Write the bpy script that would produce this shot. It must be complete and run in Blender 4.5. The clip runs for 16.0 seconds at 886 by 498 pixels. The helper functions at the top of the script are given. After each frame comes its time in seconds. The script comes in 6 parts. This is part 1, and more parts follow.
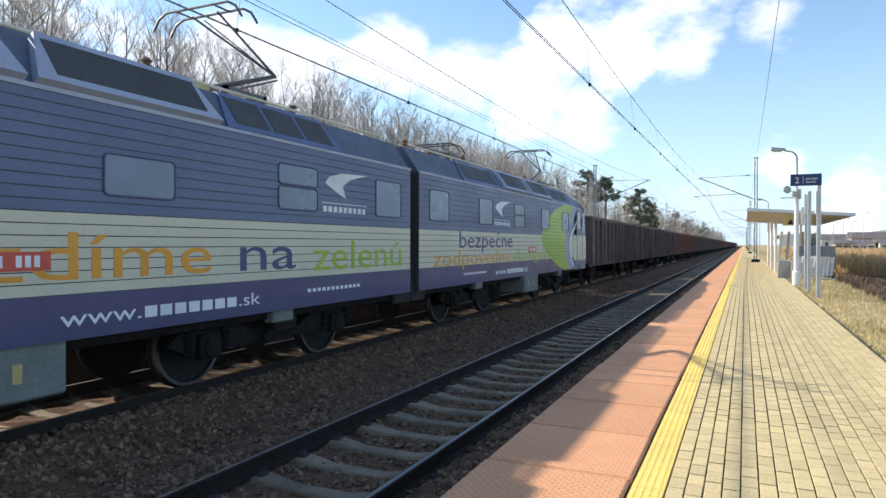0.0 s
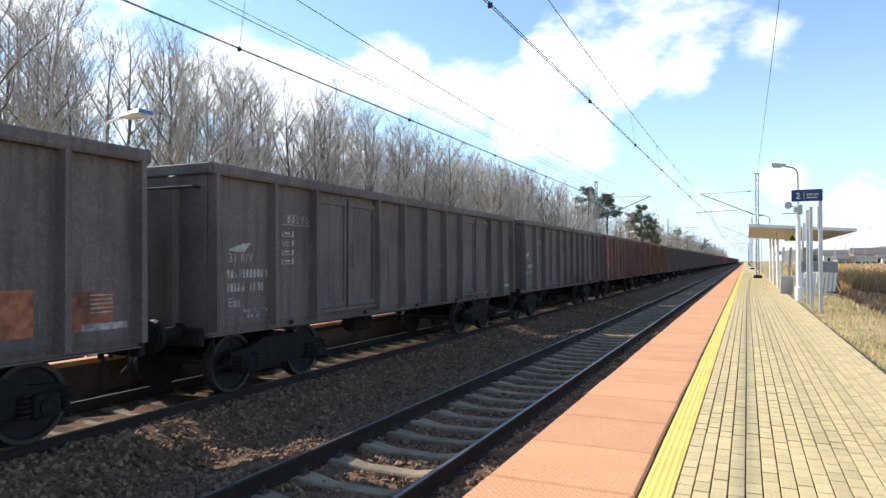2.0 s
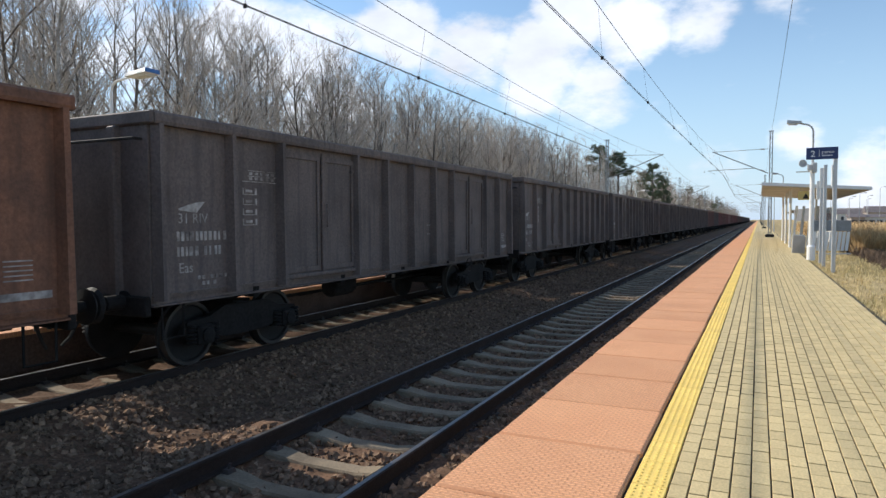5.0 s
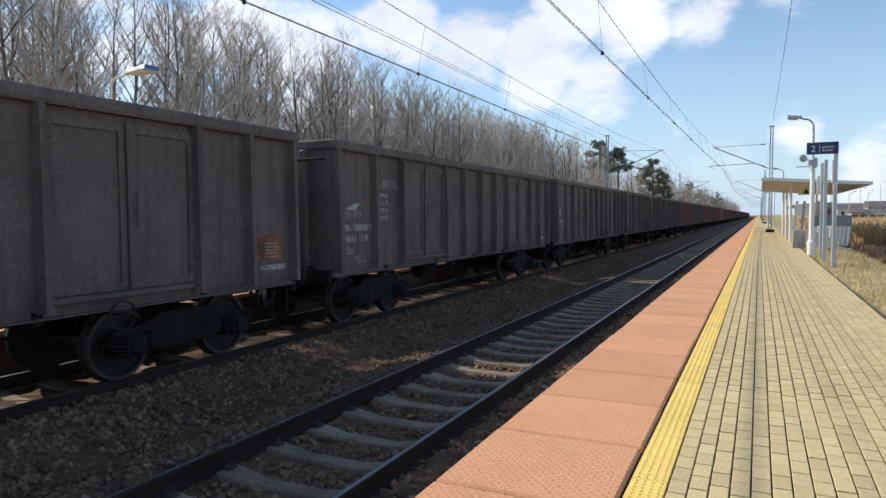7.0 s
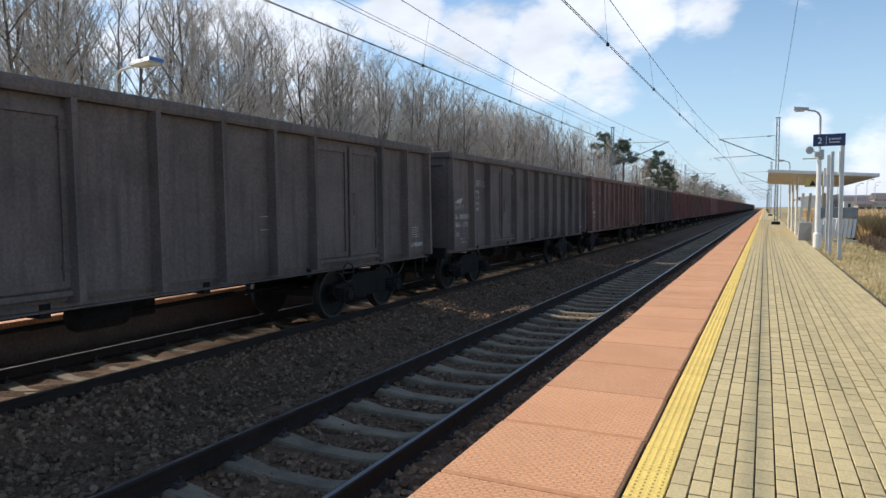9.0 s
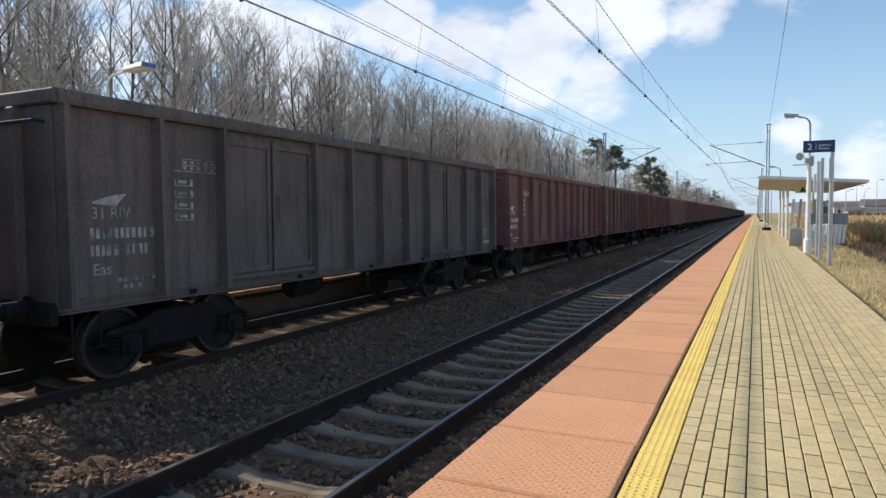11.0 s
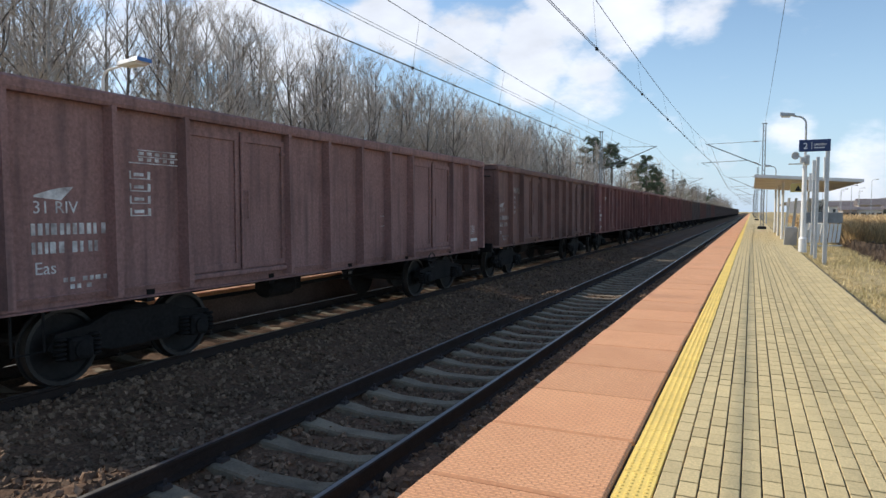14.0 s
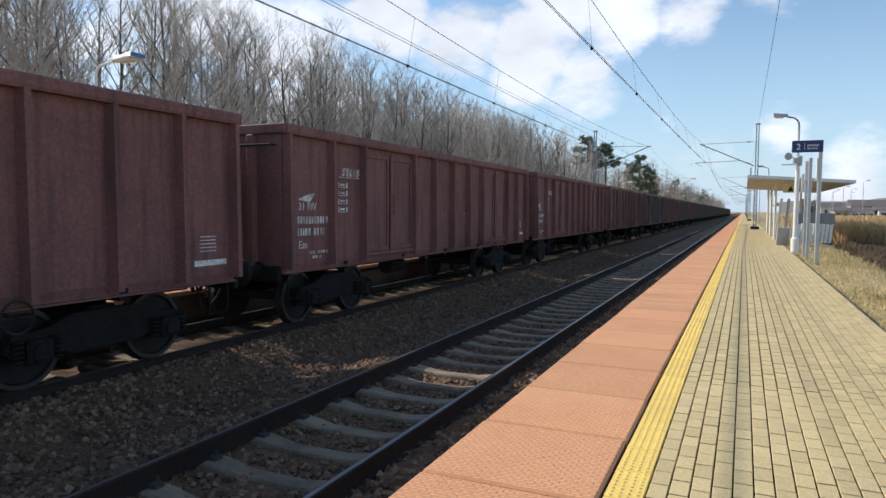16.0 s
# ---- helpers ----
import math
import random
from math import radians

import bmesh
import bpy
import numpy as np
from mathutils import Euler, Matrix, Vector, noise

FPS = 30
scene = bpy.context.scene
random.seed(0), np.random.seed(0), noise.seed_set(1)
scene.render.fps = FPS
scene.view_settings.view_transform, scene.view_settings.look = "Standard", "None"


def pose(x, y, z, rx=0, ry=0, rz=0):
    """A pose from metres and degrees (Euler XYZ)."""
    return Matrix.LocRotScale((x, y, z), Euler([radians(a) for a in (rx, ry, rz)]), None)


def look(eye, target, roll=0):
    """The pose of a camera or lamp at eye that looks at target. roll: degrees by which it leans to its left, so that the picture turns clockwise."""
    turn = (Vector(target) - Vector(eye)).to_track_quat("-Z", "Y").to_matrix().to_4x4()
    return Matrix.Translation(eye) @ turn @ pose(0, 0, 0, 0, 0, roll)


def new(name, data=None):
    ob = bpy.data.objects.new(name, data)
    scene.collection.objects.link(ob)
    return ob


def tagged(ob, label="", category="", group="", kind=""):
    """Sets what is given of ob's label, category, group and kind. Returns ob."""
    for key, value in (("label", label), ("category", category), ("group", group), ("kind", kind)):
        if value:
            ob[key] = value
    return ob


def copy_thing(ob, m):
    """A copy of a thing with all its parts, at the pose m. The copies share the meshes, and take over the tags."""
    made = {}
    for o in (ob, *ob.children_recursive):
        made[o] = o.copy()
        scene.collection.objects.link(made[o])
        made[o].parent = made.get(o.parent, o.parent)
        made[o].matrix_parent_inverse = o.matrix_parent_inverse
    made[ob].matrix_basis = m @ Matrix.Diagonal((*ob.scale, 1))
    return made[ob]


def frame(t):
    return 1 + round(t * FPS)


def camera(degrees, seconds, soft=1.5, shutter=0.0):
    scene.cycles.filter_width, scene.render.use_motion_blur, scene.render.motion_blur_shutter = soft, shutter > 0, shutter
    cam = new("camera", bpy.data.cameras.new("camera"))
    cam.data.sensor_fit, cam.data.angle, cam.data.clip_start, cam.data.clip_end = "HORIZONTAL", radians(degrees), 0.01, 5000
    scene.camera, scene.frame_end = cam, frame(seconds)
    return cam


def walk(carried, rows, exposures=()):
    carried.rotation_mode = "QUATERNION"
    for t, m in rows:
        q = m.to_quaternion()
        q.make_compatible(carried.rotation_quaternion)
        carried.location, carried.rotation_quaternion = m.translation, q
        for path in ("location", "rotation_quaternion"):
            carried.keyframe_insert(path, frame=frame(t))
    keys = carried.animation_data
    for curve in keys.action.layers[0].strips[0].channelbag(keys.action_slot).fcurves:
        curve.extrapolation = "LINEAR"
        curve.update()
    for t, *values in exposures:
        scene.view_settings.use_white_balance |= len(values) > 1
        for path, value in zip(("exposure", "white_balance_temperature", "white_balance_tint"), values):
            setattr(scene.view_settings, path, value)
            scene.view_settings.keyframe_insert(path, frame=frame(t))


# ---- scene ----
cam = camera(68.0, 16.0)
PATH = [
    (0.0, (0.002, -0.008, 2.031, 89.55, -0.14, 24.67)),
    (0.5, (0.012, 0.001, 2.041, 89.93, 0.11, 24.58)),
    (1.0, (0.008, 0.005, 2.026, 90.36, 0.03, 24.90)),
    (1.5, (-0.003, -0.008, 2.026, 90.97, -0.17, 24.75)),
    (2.0, (0.008, -0.006, 2.019, 91.03, 0.04, 24.82)),
    (2.5, (0.014, -0.003, 2.027, 89.99, 0.17, 25.00)),
    (3.0, (0.005, 0.003, 2.032, 89.00, 0.14, 24.98)),
    (3.5, (0.010, -0.009, 2.042, 88.59, 0.31, 25.22)),
    (4.0, (0.008, 0.008, 2.028, 88.20, 0.28, 25.43)),
    (6.5, (0.001, -0.008, 2.030, 87.04, 0.13, 25.71)),
    (7.0, (0.004, 0.003, 2.027, 87.17, 0.34, 25.67)),
    (7.5, (0.010, 0.004, 2.027, 87.11, 0.59, 25.87)),
    (8.0, (0.002, 0.007, 2.025, 86.71, 0.53, 26.21)),
    (8.5, (0.006, -0.006, 2.029, 86.45, 0.42, 26.22)),
    (11.0, (0.009, -0.009, 2.027, 86.98, 0.31, 25.44)),
    (11.5, (0.009, 0.018, 2.017, 86.97, 0.25, 25.53)),
    (12.0, (0.003, 0.010, 2.018, 86.68, 0.20, 25.83)),
    (12.5, (0.000, -0.000, 2.020, 86.55, 0.00, 25.64)),
    (13.0, (0.004, 0.003, 2.020, 86.61, 0.11, 25.38)),
    (13.5, (0.005, -0.005, 2.021, 86.69, 0.09, 25.15)),
    (14.0, (0.004, -0.006, 2.016, 86.75, 0.01, 25.11)),
    (14.5, (0.005, -0.006, 2.025, 86.75, -0.04, 25.02)),
    (15.0, (0.007, 0.004, 2.026, 86.73, -0.01, 25.11)),
    (15.5, (0.006, -0.001, 2.021, 86.31, -0.11, 25.02)),
    (16.0, (-0.002, -0.005, 2.017, 86.60, -0.35, 24.59)),
]
walk(cam, [(t, pose(*p)) for t, p in PATH],
     exposures=[(0.0, 0.5), (1.0, 0.6), (2.0, 0.62), (3.0, 0.38), (4.0, 0.24), (7.0, 0.1), (16.0, 0.07)])

# ---- sky and sun ----
SUN_EL, SUN_AZ = radians(32.7), radians(-88)
world = bpy.data.worlds.new("world")
scene.world = world
world.use_nodes = True


def sky_world():
    nt = world.node_tree
    nt.nodes.clear()
    N, L = nt.nodes.new, nt.links.new
    out, bg, sky = N("ShaderNodeOutputWorld"), N("ShaderNodeBackground"), N("ShaderNodeTexSky")
    sky.sky_type, sky.sun_disc = "NISHITA", False
    sky.sun_elevation, sky.sun_rotation = SUN_EL, SUN_AZ
    sky.air_density, sky.dust_density, sky.ozone_density = 1.15, 0.08, 3.0
    co = N("ShaderNodeTexCoord")
    sep = N("ShaderNodeSeparateXYZ")
    L(co.outputs["Generated"], sep.inputs[0])

    def m(op, a, b=None, clamp=False):
        n = N("ShaderNodeMath")
        n.operation, n.use_clamp = op, clamp
        for i, val in enumerate((a, b)):
            if val is None:
                continue
            if isinstance(val, (int, float)):
                n.inputs[i].default_value = val
            else:
                L(val, n.inputs[i])
        return n.outputs[0]

    # cumulus: noise over the direction, drawn out flat, thickened in a few banks
    flat = N("ShaderNodeVectorMath")
    flat.operation = "MULTIPLY"
    flat.inputs[1].default_value = (1.0, 1.0, 1.9)
    L(co.outputs["Generated"], flat.inputs[0])

    def noise_at(scale, detail, rough, off):
        mp, n = N("ShaderNodeMapping"), N("ShaderNodeTexNoise")
        mp.inputs["Location"].default_value = off
        L(flat.outputs[0], mp.inputs["Vector"]), L(mp.outputs[0], n.inputs["Vector"])
        n.inputs["Scale"].default_value, n.inputs["Detail"].default_value = scale, detail
        n.inputs["Roughness"].default_value = rough
        return n.outputs["Fac"]

    def bank(d, tight):
        dot = N("ShaderNodeVectorMath")
        dot.operation = "DOT_PRODUCT"
        L(co.outputs["Generated"], dot.inputs[0])
        dot.inputs[1].default_value = Vector(d).normalized()
        return m("MULTIPLY", m("SUBTRACT", dot.outputs["Value"], 1 - tight, clamp=True), 1 / tight)

    big = noise_at(2.6, 2.0, 0.5, (0.3, 0.2, 0.0))
    fine = noise_at(7.0, 8.0, 0.6, (2.0, 1.0, 0.0))
    mass = None
    for d, tight, k in BANKS:
        one = m("MULTIPLY", bank(d, tight), k)
        mass = one if mass is None else m("MAXIMUM", mass, one)
    dens = m("ADD", m("ADD", m("MULTIPLY", big, 0.30), m("MULTIPLY", fine, 0.70)), mass)
    # whitish haze towards the horizon
    haze = m("MULTIPLY", m("SUBTRACT", 0.09, sep.outputs["Z"], clamp=True), 1.2)
    dens = m("ADD", dens, haze)
    mask = N("ShaderNodeMapRange")
    mask.interpolation_type = "SMOOTHSTEP"
    L(dens, mask.inputs["Value"])
    mask.inputs["From Min"].default_value, mask.inputs["From Max"].default_value = 0.60, 0.78
    mask.inputs["To Max"].default_value = 0.95
    shade = N("ShaderNodeMapRange")
    L(noise_at(6.0, 5.0, 0.55, (2.1, 1.06, 0.1)), shade.inputs["Value"])
    shade.inputs["From Min"].default_value, shade.inputs["From Max"].default_value = 0.3, 0.7
    shade.inputs["To Min"].default_value, shade.inputs["To Max"].default_value = CLOUD * 0.78, CLOUD * 1.1
    white = N("ShaderNodeMix")
    white.data_type = "RGBA"
    L(mask.outputs[0], white.inputs["Factor"])
    bright = N("ShaderNodeVectorMath")
    bright.operation = "SCALE"
    bright.inputs[0].default_value = (0.93, 0.98, 1.09)
    L(shade.outputs[0], bright.inputs["Scale"])
    # pale blue air light low over the horizon
    low = m("POWER", m("MULTIPLY", m("SUBTRACT", 0.34, sep.outputs["Z"], clamp=True), 1 / 0.34, clamp=True), 1.6)
    air = N("ShaderNodeMix")
    air.data_type = "RGBA"
    L(m("MULTIPLY", low, 0.8), air.inputs["Factor"])
    L(sky.outputs[0], air.inputs[6])
    air.inputs[7].default_value = (3.0, 4.3, 6.1, 1)
    L(air.outputs[2], white.inputs[6]), L(bright.outputs[0], white.inputs[7])
    L(white.outputs[2], bg.inputs["Color"])
    bg.inputs["Strength"].default_value = 0.15
    L(bg.outputs[0], out.inputs["Surface"])


CLOUD = 6.6
# direction, width and weight of each bank of cloud; the largest lies round the sun
BANKS = [((-0.97, 0.10, 0.45), 0.36, 0.30), ((-0.47, 0.841, 0.268), 0.004, 0.27), ((-0.385, 0.892, 0.238), 0.004, 0.30), ((-0.295, 0.931, 0.217), 0.004, 0.30), ((-0.226, 0.958, 0.176), 0.003, 0.24),
         ((-0.244, 0.927, 0.290), 0.0022, 0.27), ((-0.155, 0.949, 0.278), 0.003, 0.27), ((-0.068, 0.961, 0.275), 0.003, 0.27), ((0.03, 0.962, 0.275), 0.0025, 0.24), ((-0.12, 0.93, 0.36), 0.012, 0.26),
         ((0.039, 0.993, 0.109), 0.0012, 0.20), ((-0.112, 0.986, 0.120), 0.0006, 0.15), ((-0.052, 0.996, 0.079), 0.0014, 0.17), ((0.123, 0.991, 0.054), 0.0014, 0.16),
         ((-0.651, 0.718, 0.246), 0.012, 0.22), ((-0.565, 0.793, 0.20), 0.008, 0.24), ((-0.756, 0.604, 0.253), 0.012, 0.20), ((0.8, 0.4, 0.5), 0.05, 0.2)]
sky_world()
sun = new("sun", bpy.data.lights.new("sun", "SUN"))
sun.data.energy, sun.data.angle, sun.data.color = 4.6, radians(0.53), (1.0, 0.94, 0.84)
sun_dir = Vector((math.sin(SUN_AZ) * math.cos(SUN_EL), math.cos(SUN_AZ) * math.cos(SUN_EL), math.sin(SUN_EL)))
sun.matrix_world = look(sun_dir * 100, (0, 0, 0))

# ---- plan, in metres; z = 0 is the top of the near rails ----
NEAR, FAR = -3.485, -8.12          # track centres
GAUGE = 1.505                      # between rail heads' middles
FAR_Z = -0.03
PLAT_Z, PLAT_EDGE, SLAB_END, YELLOW_END, PAVE_END = 0.52, -1.635, -0.645, -0.43, 1.72
FPLAT_Z, FPLAT_EDGE = 0.42, -9.78
WAGON_Z, PITCH = 3.42, 14.0


# ---- materials ----
def material(name, base, rough=0.7, metal=0.0, grain=30.0, amount=0.25, large=1.2, stain=None, stain_amount=0.4, bump=0.15, bump_scale=None,
             spec=0.5, per_object=0.0, per_island=0.0, coat=0.0, object_space=True):
    """A surface with two scales of variation: grain and large stains, with bump."""
    mat = bpy.data.materials.new(name)
    mat.use_nodes = True
    nt = mat.node_tree
    bs = nt.nodes["Principled BSDF"]
    N, L = nt.nodes.new, nt.links.new
    co = N("ShaderNodeTexCoord")
    vec = co.outputs["Object" if object_space else "Generated"]
    if per_object:
        info = N("ShaderNodeObjectInfo")
        add = N("ShaderNodeVectorMath")
        add.operation = "ADD"
        sc = N("ShaderNodeMath")
        sc.operation = "MULTIPLY"
        sc.inputs[1].default_value = 37.0
        L(info.outputs["Random"], sc.inputs[0])
        L(vec, add.inputs[0]), L(sc.outputs[0], add.inputs[1])
        vec = add.outputs[0]

    def tex(scale, detail, rough_=0.6):
        n = N("ShaderNodeTexNoise")
        L(vec, n.inputs["Vector"])
        n.inputs["Scale"].default_value, n.inputs["Detail"].default_value, n.inputs["Roughness"].default_value = scale, detail, rough_
        return n.outputs["Fac"]

    def span(src, a, b, c, d):
        n = N("ShaderNodeMapRange")
        L(src, n.inputs["Value"])
        for key, val in zip(("From Min", "From Max", "To Min", "To Max"), (a, b, c, d)):
            n.inputs[key].default_value = val
        return n.outputs[0]

    fine, wide = tex(grain, 4), tex(large, 5)
    mix = N("ShaderNodeMix")
    mix.data_type = "RGBA"
    mix.inputs[6].default_value = (*base, 1)
    st = stain or tuple(c * 0.45 for c in base)
    mix.inputs[7].default_value = (*st, 1)
    L(span(wide, 0.42, 0.72, 0.0, stain_amount), mix.inputs["Factor"])
    val = N("ShaderNodeHueSaturation")
    L(mix.outputs[2], val.inputs["Color"])
    v = span(fine, 0.3, 0.7, 1 - amount, 1 + amount)
    if per_object or per_island:
        if per_object:
            rnd = info.outputs["Random"]
            k = per_object
        else:
            geo = N("ShaderNodeNewGeometry")
            rnd, k = geo.outputs["Random Per Island"], per_island
        mul = N("ShaderNodeMath")
        mul.operation = "MULTIPLY"
        L(v, mul.inputs[0]), L(span(rnd, 0, 1, 1 - k, 1 + k), mul.inputs[1])
        v = mul.outputs[0]
    L(v, val.inputs["Value"])
    L(val.outputs[0], bs.inputs["Base Color"])
    L(span(wide, 0.3, 0.7, max(0.02, rough - 0.08), min(1, rough + 0.08)), bs.inputs["Roughness"])
    bs.inputs["Metallic"].default_value = metal
    bs.inputs["Specular IOR Level"].default_value = spec
    bs.inputs["Coat Weight"].default_value = coat
    if bump:
        b = N("ShaderNodeBump")
        b.inputs["Strength"].default_value, b.inputs["Distance"].default_value = bump, 0.01
        L(tex(bump_scale or grain, 6) if bump_scale else fine, b.inputs["Height"])
        L(b.outputs[0], bs.inputs["Normal"])
    return mat


def glass_material(name, tint=(0.6, 0.7, 0.72), rough=0.03):
    mat = bpy.data.materials.new(name)
    mat.use_nodes = True
    bs = mat.node_tree.nodes["Principled BSDF"]
    bs.inputs["Base Color"].default_value = (*tint, 1)
    bs.inputs["Roughness"].default_value, bs.inputs["Transmission Weight"].default_value = rough, 0.9
    return mat


M = {
    "ballast": material("ballast", (0.15, 0.086, 0.052), 0.95, grain=28, amount=0.5, large=0.8, stain=(0.04, 0.028, 0.02), bump=0.9, bump_scale=22, spec=0.2),
    "stone": material("ballast_stone", (0.225, 0.142, 0.088), 0.9, grain=40, amount=0.3, large=3, stain=(0.06, 0.04, 0.03), bump=0.3, per_island=0.5, spec=0.25),
    "sleeper": material("sleeper_concrete", (0.28, 0.215, 0.14), 0.9, grain=45, amount=0.2, large=2.5, stain=(0.13, 0.10, 0.07), stain_amount=0.85, bump=0.3, per_object=0.15),
    "rail_side": material("rail_rust", (0.038, 0.026, 0.021), 0.85, grain=60, amount=0.3, large=2, bump=0.2, spec=0.25),
    "rail_top": material("rail_polished", (0.30, 0.285, 0.27), 0.42, 1.0, grain=90, amount=0.1, large=3, stain_amount=0.15, bump=0.03),
    "clip": material("rail_clip", (0.06, 0.045, 0.04), 0.8, grain=80, amount=0.2),
    "concrete": material("concrete", (0.36, 0.34, 0.31), 0.9, grain=35, amount=0.15, large=1.2, stain=(0.2, 0.18, 0.15), bump=0.25),
    "old_wall": material("grimy_platform_wall", (0.17, 0.105, 0.078), 0.92, grain=22, amount=0.3, large=1.0, stain=(0.075, 0.055, 0.045), stain_amount=0.7, bump=0.3),
    "yellow": material("yellow_tactile", (0.88, 0.62, 0.155), 0.75, grain=60, amount=0.1, large=4, stain=(0.6, 0.42, 0.14), stain_amount=0.4, bump=0.2, per_object=0.05),
    "paver": material("paver", (0.60, 0.465, 0.235), 0.85, grain=70, amount=0.18, large=2.2, stain=(0.50, 0.385, 0.205), bump=0.3, per_object=0.10),
    "paver_stuff": material("paver_far", (0.60, 0.465, 0.235), 0.85, grain=70, amount=0.18, large=2.2, stain=(0.50, 0.385, 0.205), bump=0.3, per_island=0.10),
    "joint": material("joint_sand", (0.05, 0.04, 0.028), 0.95, grain=60, amount=0.3),
    "earth": material("dry_earth", (0.44, 0.335, 0.17), 0.95, grain=14, amount=0.45, large=0.6, stain=(0.25, 0.20, 0.095), stain_amount=0.7, bump=0.6, bump_scale=12, spec=0.15),
    "straw": material("dry_grass", (0.60, 0.47, 0.25), 0.9, grain=5, amount=0.3, large=0.5, stain=(0.24, 0.23, 0.08), stain_amount=0.7, bump=0, per_island=0.35, spec=0.2),
    "bramble": material("bramble", (0.17, 0.12, 0.085), 0.95, grain=6, amount=0.3, large=0.6, stain=(0.07, 0.05, 0.04), bump=0, per_island=0.4, spec=0.15),
    "reed": material("reed", (0.60, 0.42, 0.22), 0.9, grain=4, amount=0.25, large=0.3, stain=(0.36, 0.24, 0.12), bump=0, per_island=0.35, spec=0.2),
    "bark": material("bark", (0.13, 0.112, 0.098), 0.95, grain=20, amount=0.35, large=1.5, stain=(0.06, 0.05, 0.04), bump=0.6, per_object=0.25, spec=0.15),
    "bark_pale": material("pale_bark", (0.46, 0.42, 0.37), 0.9, grain=12, amount=0.35, large=1.3, stain=(0.08, 0.07, 0.06), stain_amount=0.8, bump=0.4, per_object=0.2, spec=0.2),
    "twig": material("twig", (0.45, 0.405, 0.36), 0.9, grain=6, amount=0.25, large=0.4, stain=(0.26, 0.21, 0.17), bump=0, per_object=0.35, spec=0.15),
    "needle": material("pine_needles", (0.105, 0.135, 0.08), 0.85, grain=3, amount=0.35, large=0.6, bump=0, per_island=0.4, spec=0.2),
    "galv": material("galvanised_steel", (0.55, 0.56, 0.57), 0.5, 0.75, grain=18, amount=0.12, large=3, stain_amount=0.25, bump=0.05),
    "mast": material("mast_steel", (0.30, 0.31, 0.31), 0.65, 0.4, grain=18, amount=0.15, large=2, bump=0.05),
    "white": material("white_paint", (0.78, 0.78, 0.76), 0.45, grain=30, amount=0.05, large=2, stain=(0.55, 0.54, 0.50), stain_amount=0.3, bump=0.04),
    "lampgrey": material("lamp_grey", (0.46, 0.47, 0.47), 0.5, grain=30, amount=0.06, large=3, bump=0.03),
    "lampblue": material("lamp_blue", (0.05, 0.16, 0.42), 0.45, grain=30, amount=0.06, large=3, bump=0.03),
    "diffuser": material("lamp_diffuser", (0.72, 0.72, 0.70), 0.35, grain=20, amount=0.04, bump=0),
    "navy": material("sign_navy", (0.012, 0.035, 0.13), 0.4, grain=20, amount=0.05, bump=0.02),
    "sign_white": material("sign_white", (0.85, 0.85, 0.85), 0.5, grain=20, amount=0.02, bump=0),
    "soffit": material("soffit", (0.52, 0.49, 0.46), 0.7, grain=9, amount=0.12, large=1, bump=0.05),
    "roof": material("roof_sheet", (0.40, 0.42, 0.45), 0.5, 0.4, grain=14, amount=0.1, large=1, bump=0.05),
    "warn": material("warning_yellow", (0.62, 0.48, 0.17), 0.5, grain=20, amount=0.1, bump=0.02),
    "black": material("black_steel", (0.018, 0.017, 0.017), 0.7, 0.2, grain=30, amount=0.3, large=2, bump=0.1),
    "wire": material("wire", (0.05, 0.05, 0.05), 0.6, 0.6, grain=30, amount=0.1, bump=0),
    "insulator": material("insulator", (0.18, 0.10, 0.06), 0.3, grain=20, amount=0.1, bump=0),
    "under": material("bogie_grime", (0.016, 0.014, 0.013), 0.9, grain=18, amount=0.4, large=2, bump=0.35, spec=0.25),
    "wheel": material("wheel_steel", (0.018, 0.016, 0.015), 0.75, 0.2, grain=25, amount=0.3, large=3, bump=0.1),
    "tread": material("wheel_tread", (0.22, 0.21, 0.2), 0.4, 0.9, grain=60, amount=0.1, bump=0.02),
    "tread_dull": material("dull_tread", (0.07, 0.062, 0.056), 0.6, 0.5, grain=40, amount=0.2, bump=0.05),
    "hill": material("far_woods", (0.23, 0.21, 0.19), 0.95, grain=0.05, amount=0.25, large=0.01, stain=(0.15, 0.15, 0.12), bump=0),
    "mark": material("stencil_white", (0.72, 0.70, 0.67), 0.8, grain=9, amount=0.3, large=5, stain=(0.2, 0.15, 0.13), stain_amount=0.9, bump=0),
    "mark_faint": material("stencil_faded", (0.40, 0.36, 0.33), 0.85, grain=9, amount=0.35, large=4, stain=(0.07, 0.05, 0.045), stain_amount=1.0, bump=0),
    "orange_patch": material("fresh_primer", (0.33, 0.115, 0.055), 0.8, grain=9, amount=0.45, large=2.5, stain=(0.10, 0.05, 0.035), stain_amount=0.9, bump=0.1),
    "glass": glass_material("pane_glass"),
    "brick": material("far_wall", (0.40, 0.34, 0.30), 0.9, grain=2, amount=0.15, large=0.3, bump=0.1),
    "farwhite": material("far_white_wall", (0.66, 0.66, 0.64), 0.8, grain=2, amount=0.1, large=0.3, bump=0.05),
    "dark_roof": material("far_roof", (0.14, 0.12, 0.12), 0.85, grain=2, amount=0.2, large=0.4, bump=0.1),
    "pane": material("dark_pane", (0.03, 0.04, 0.05), 0.1, grain=5, amount=0.1, bump=0),
}


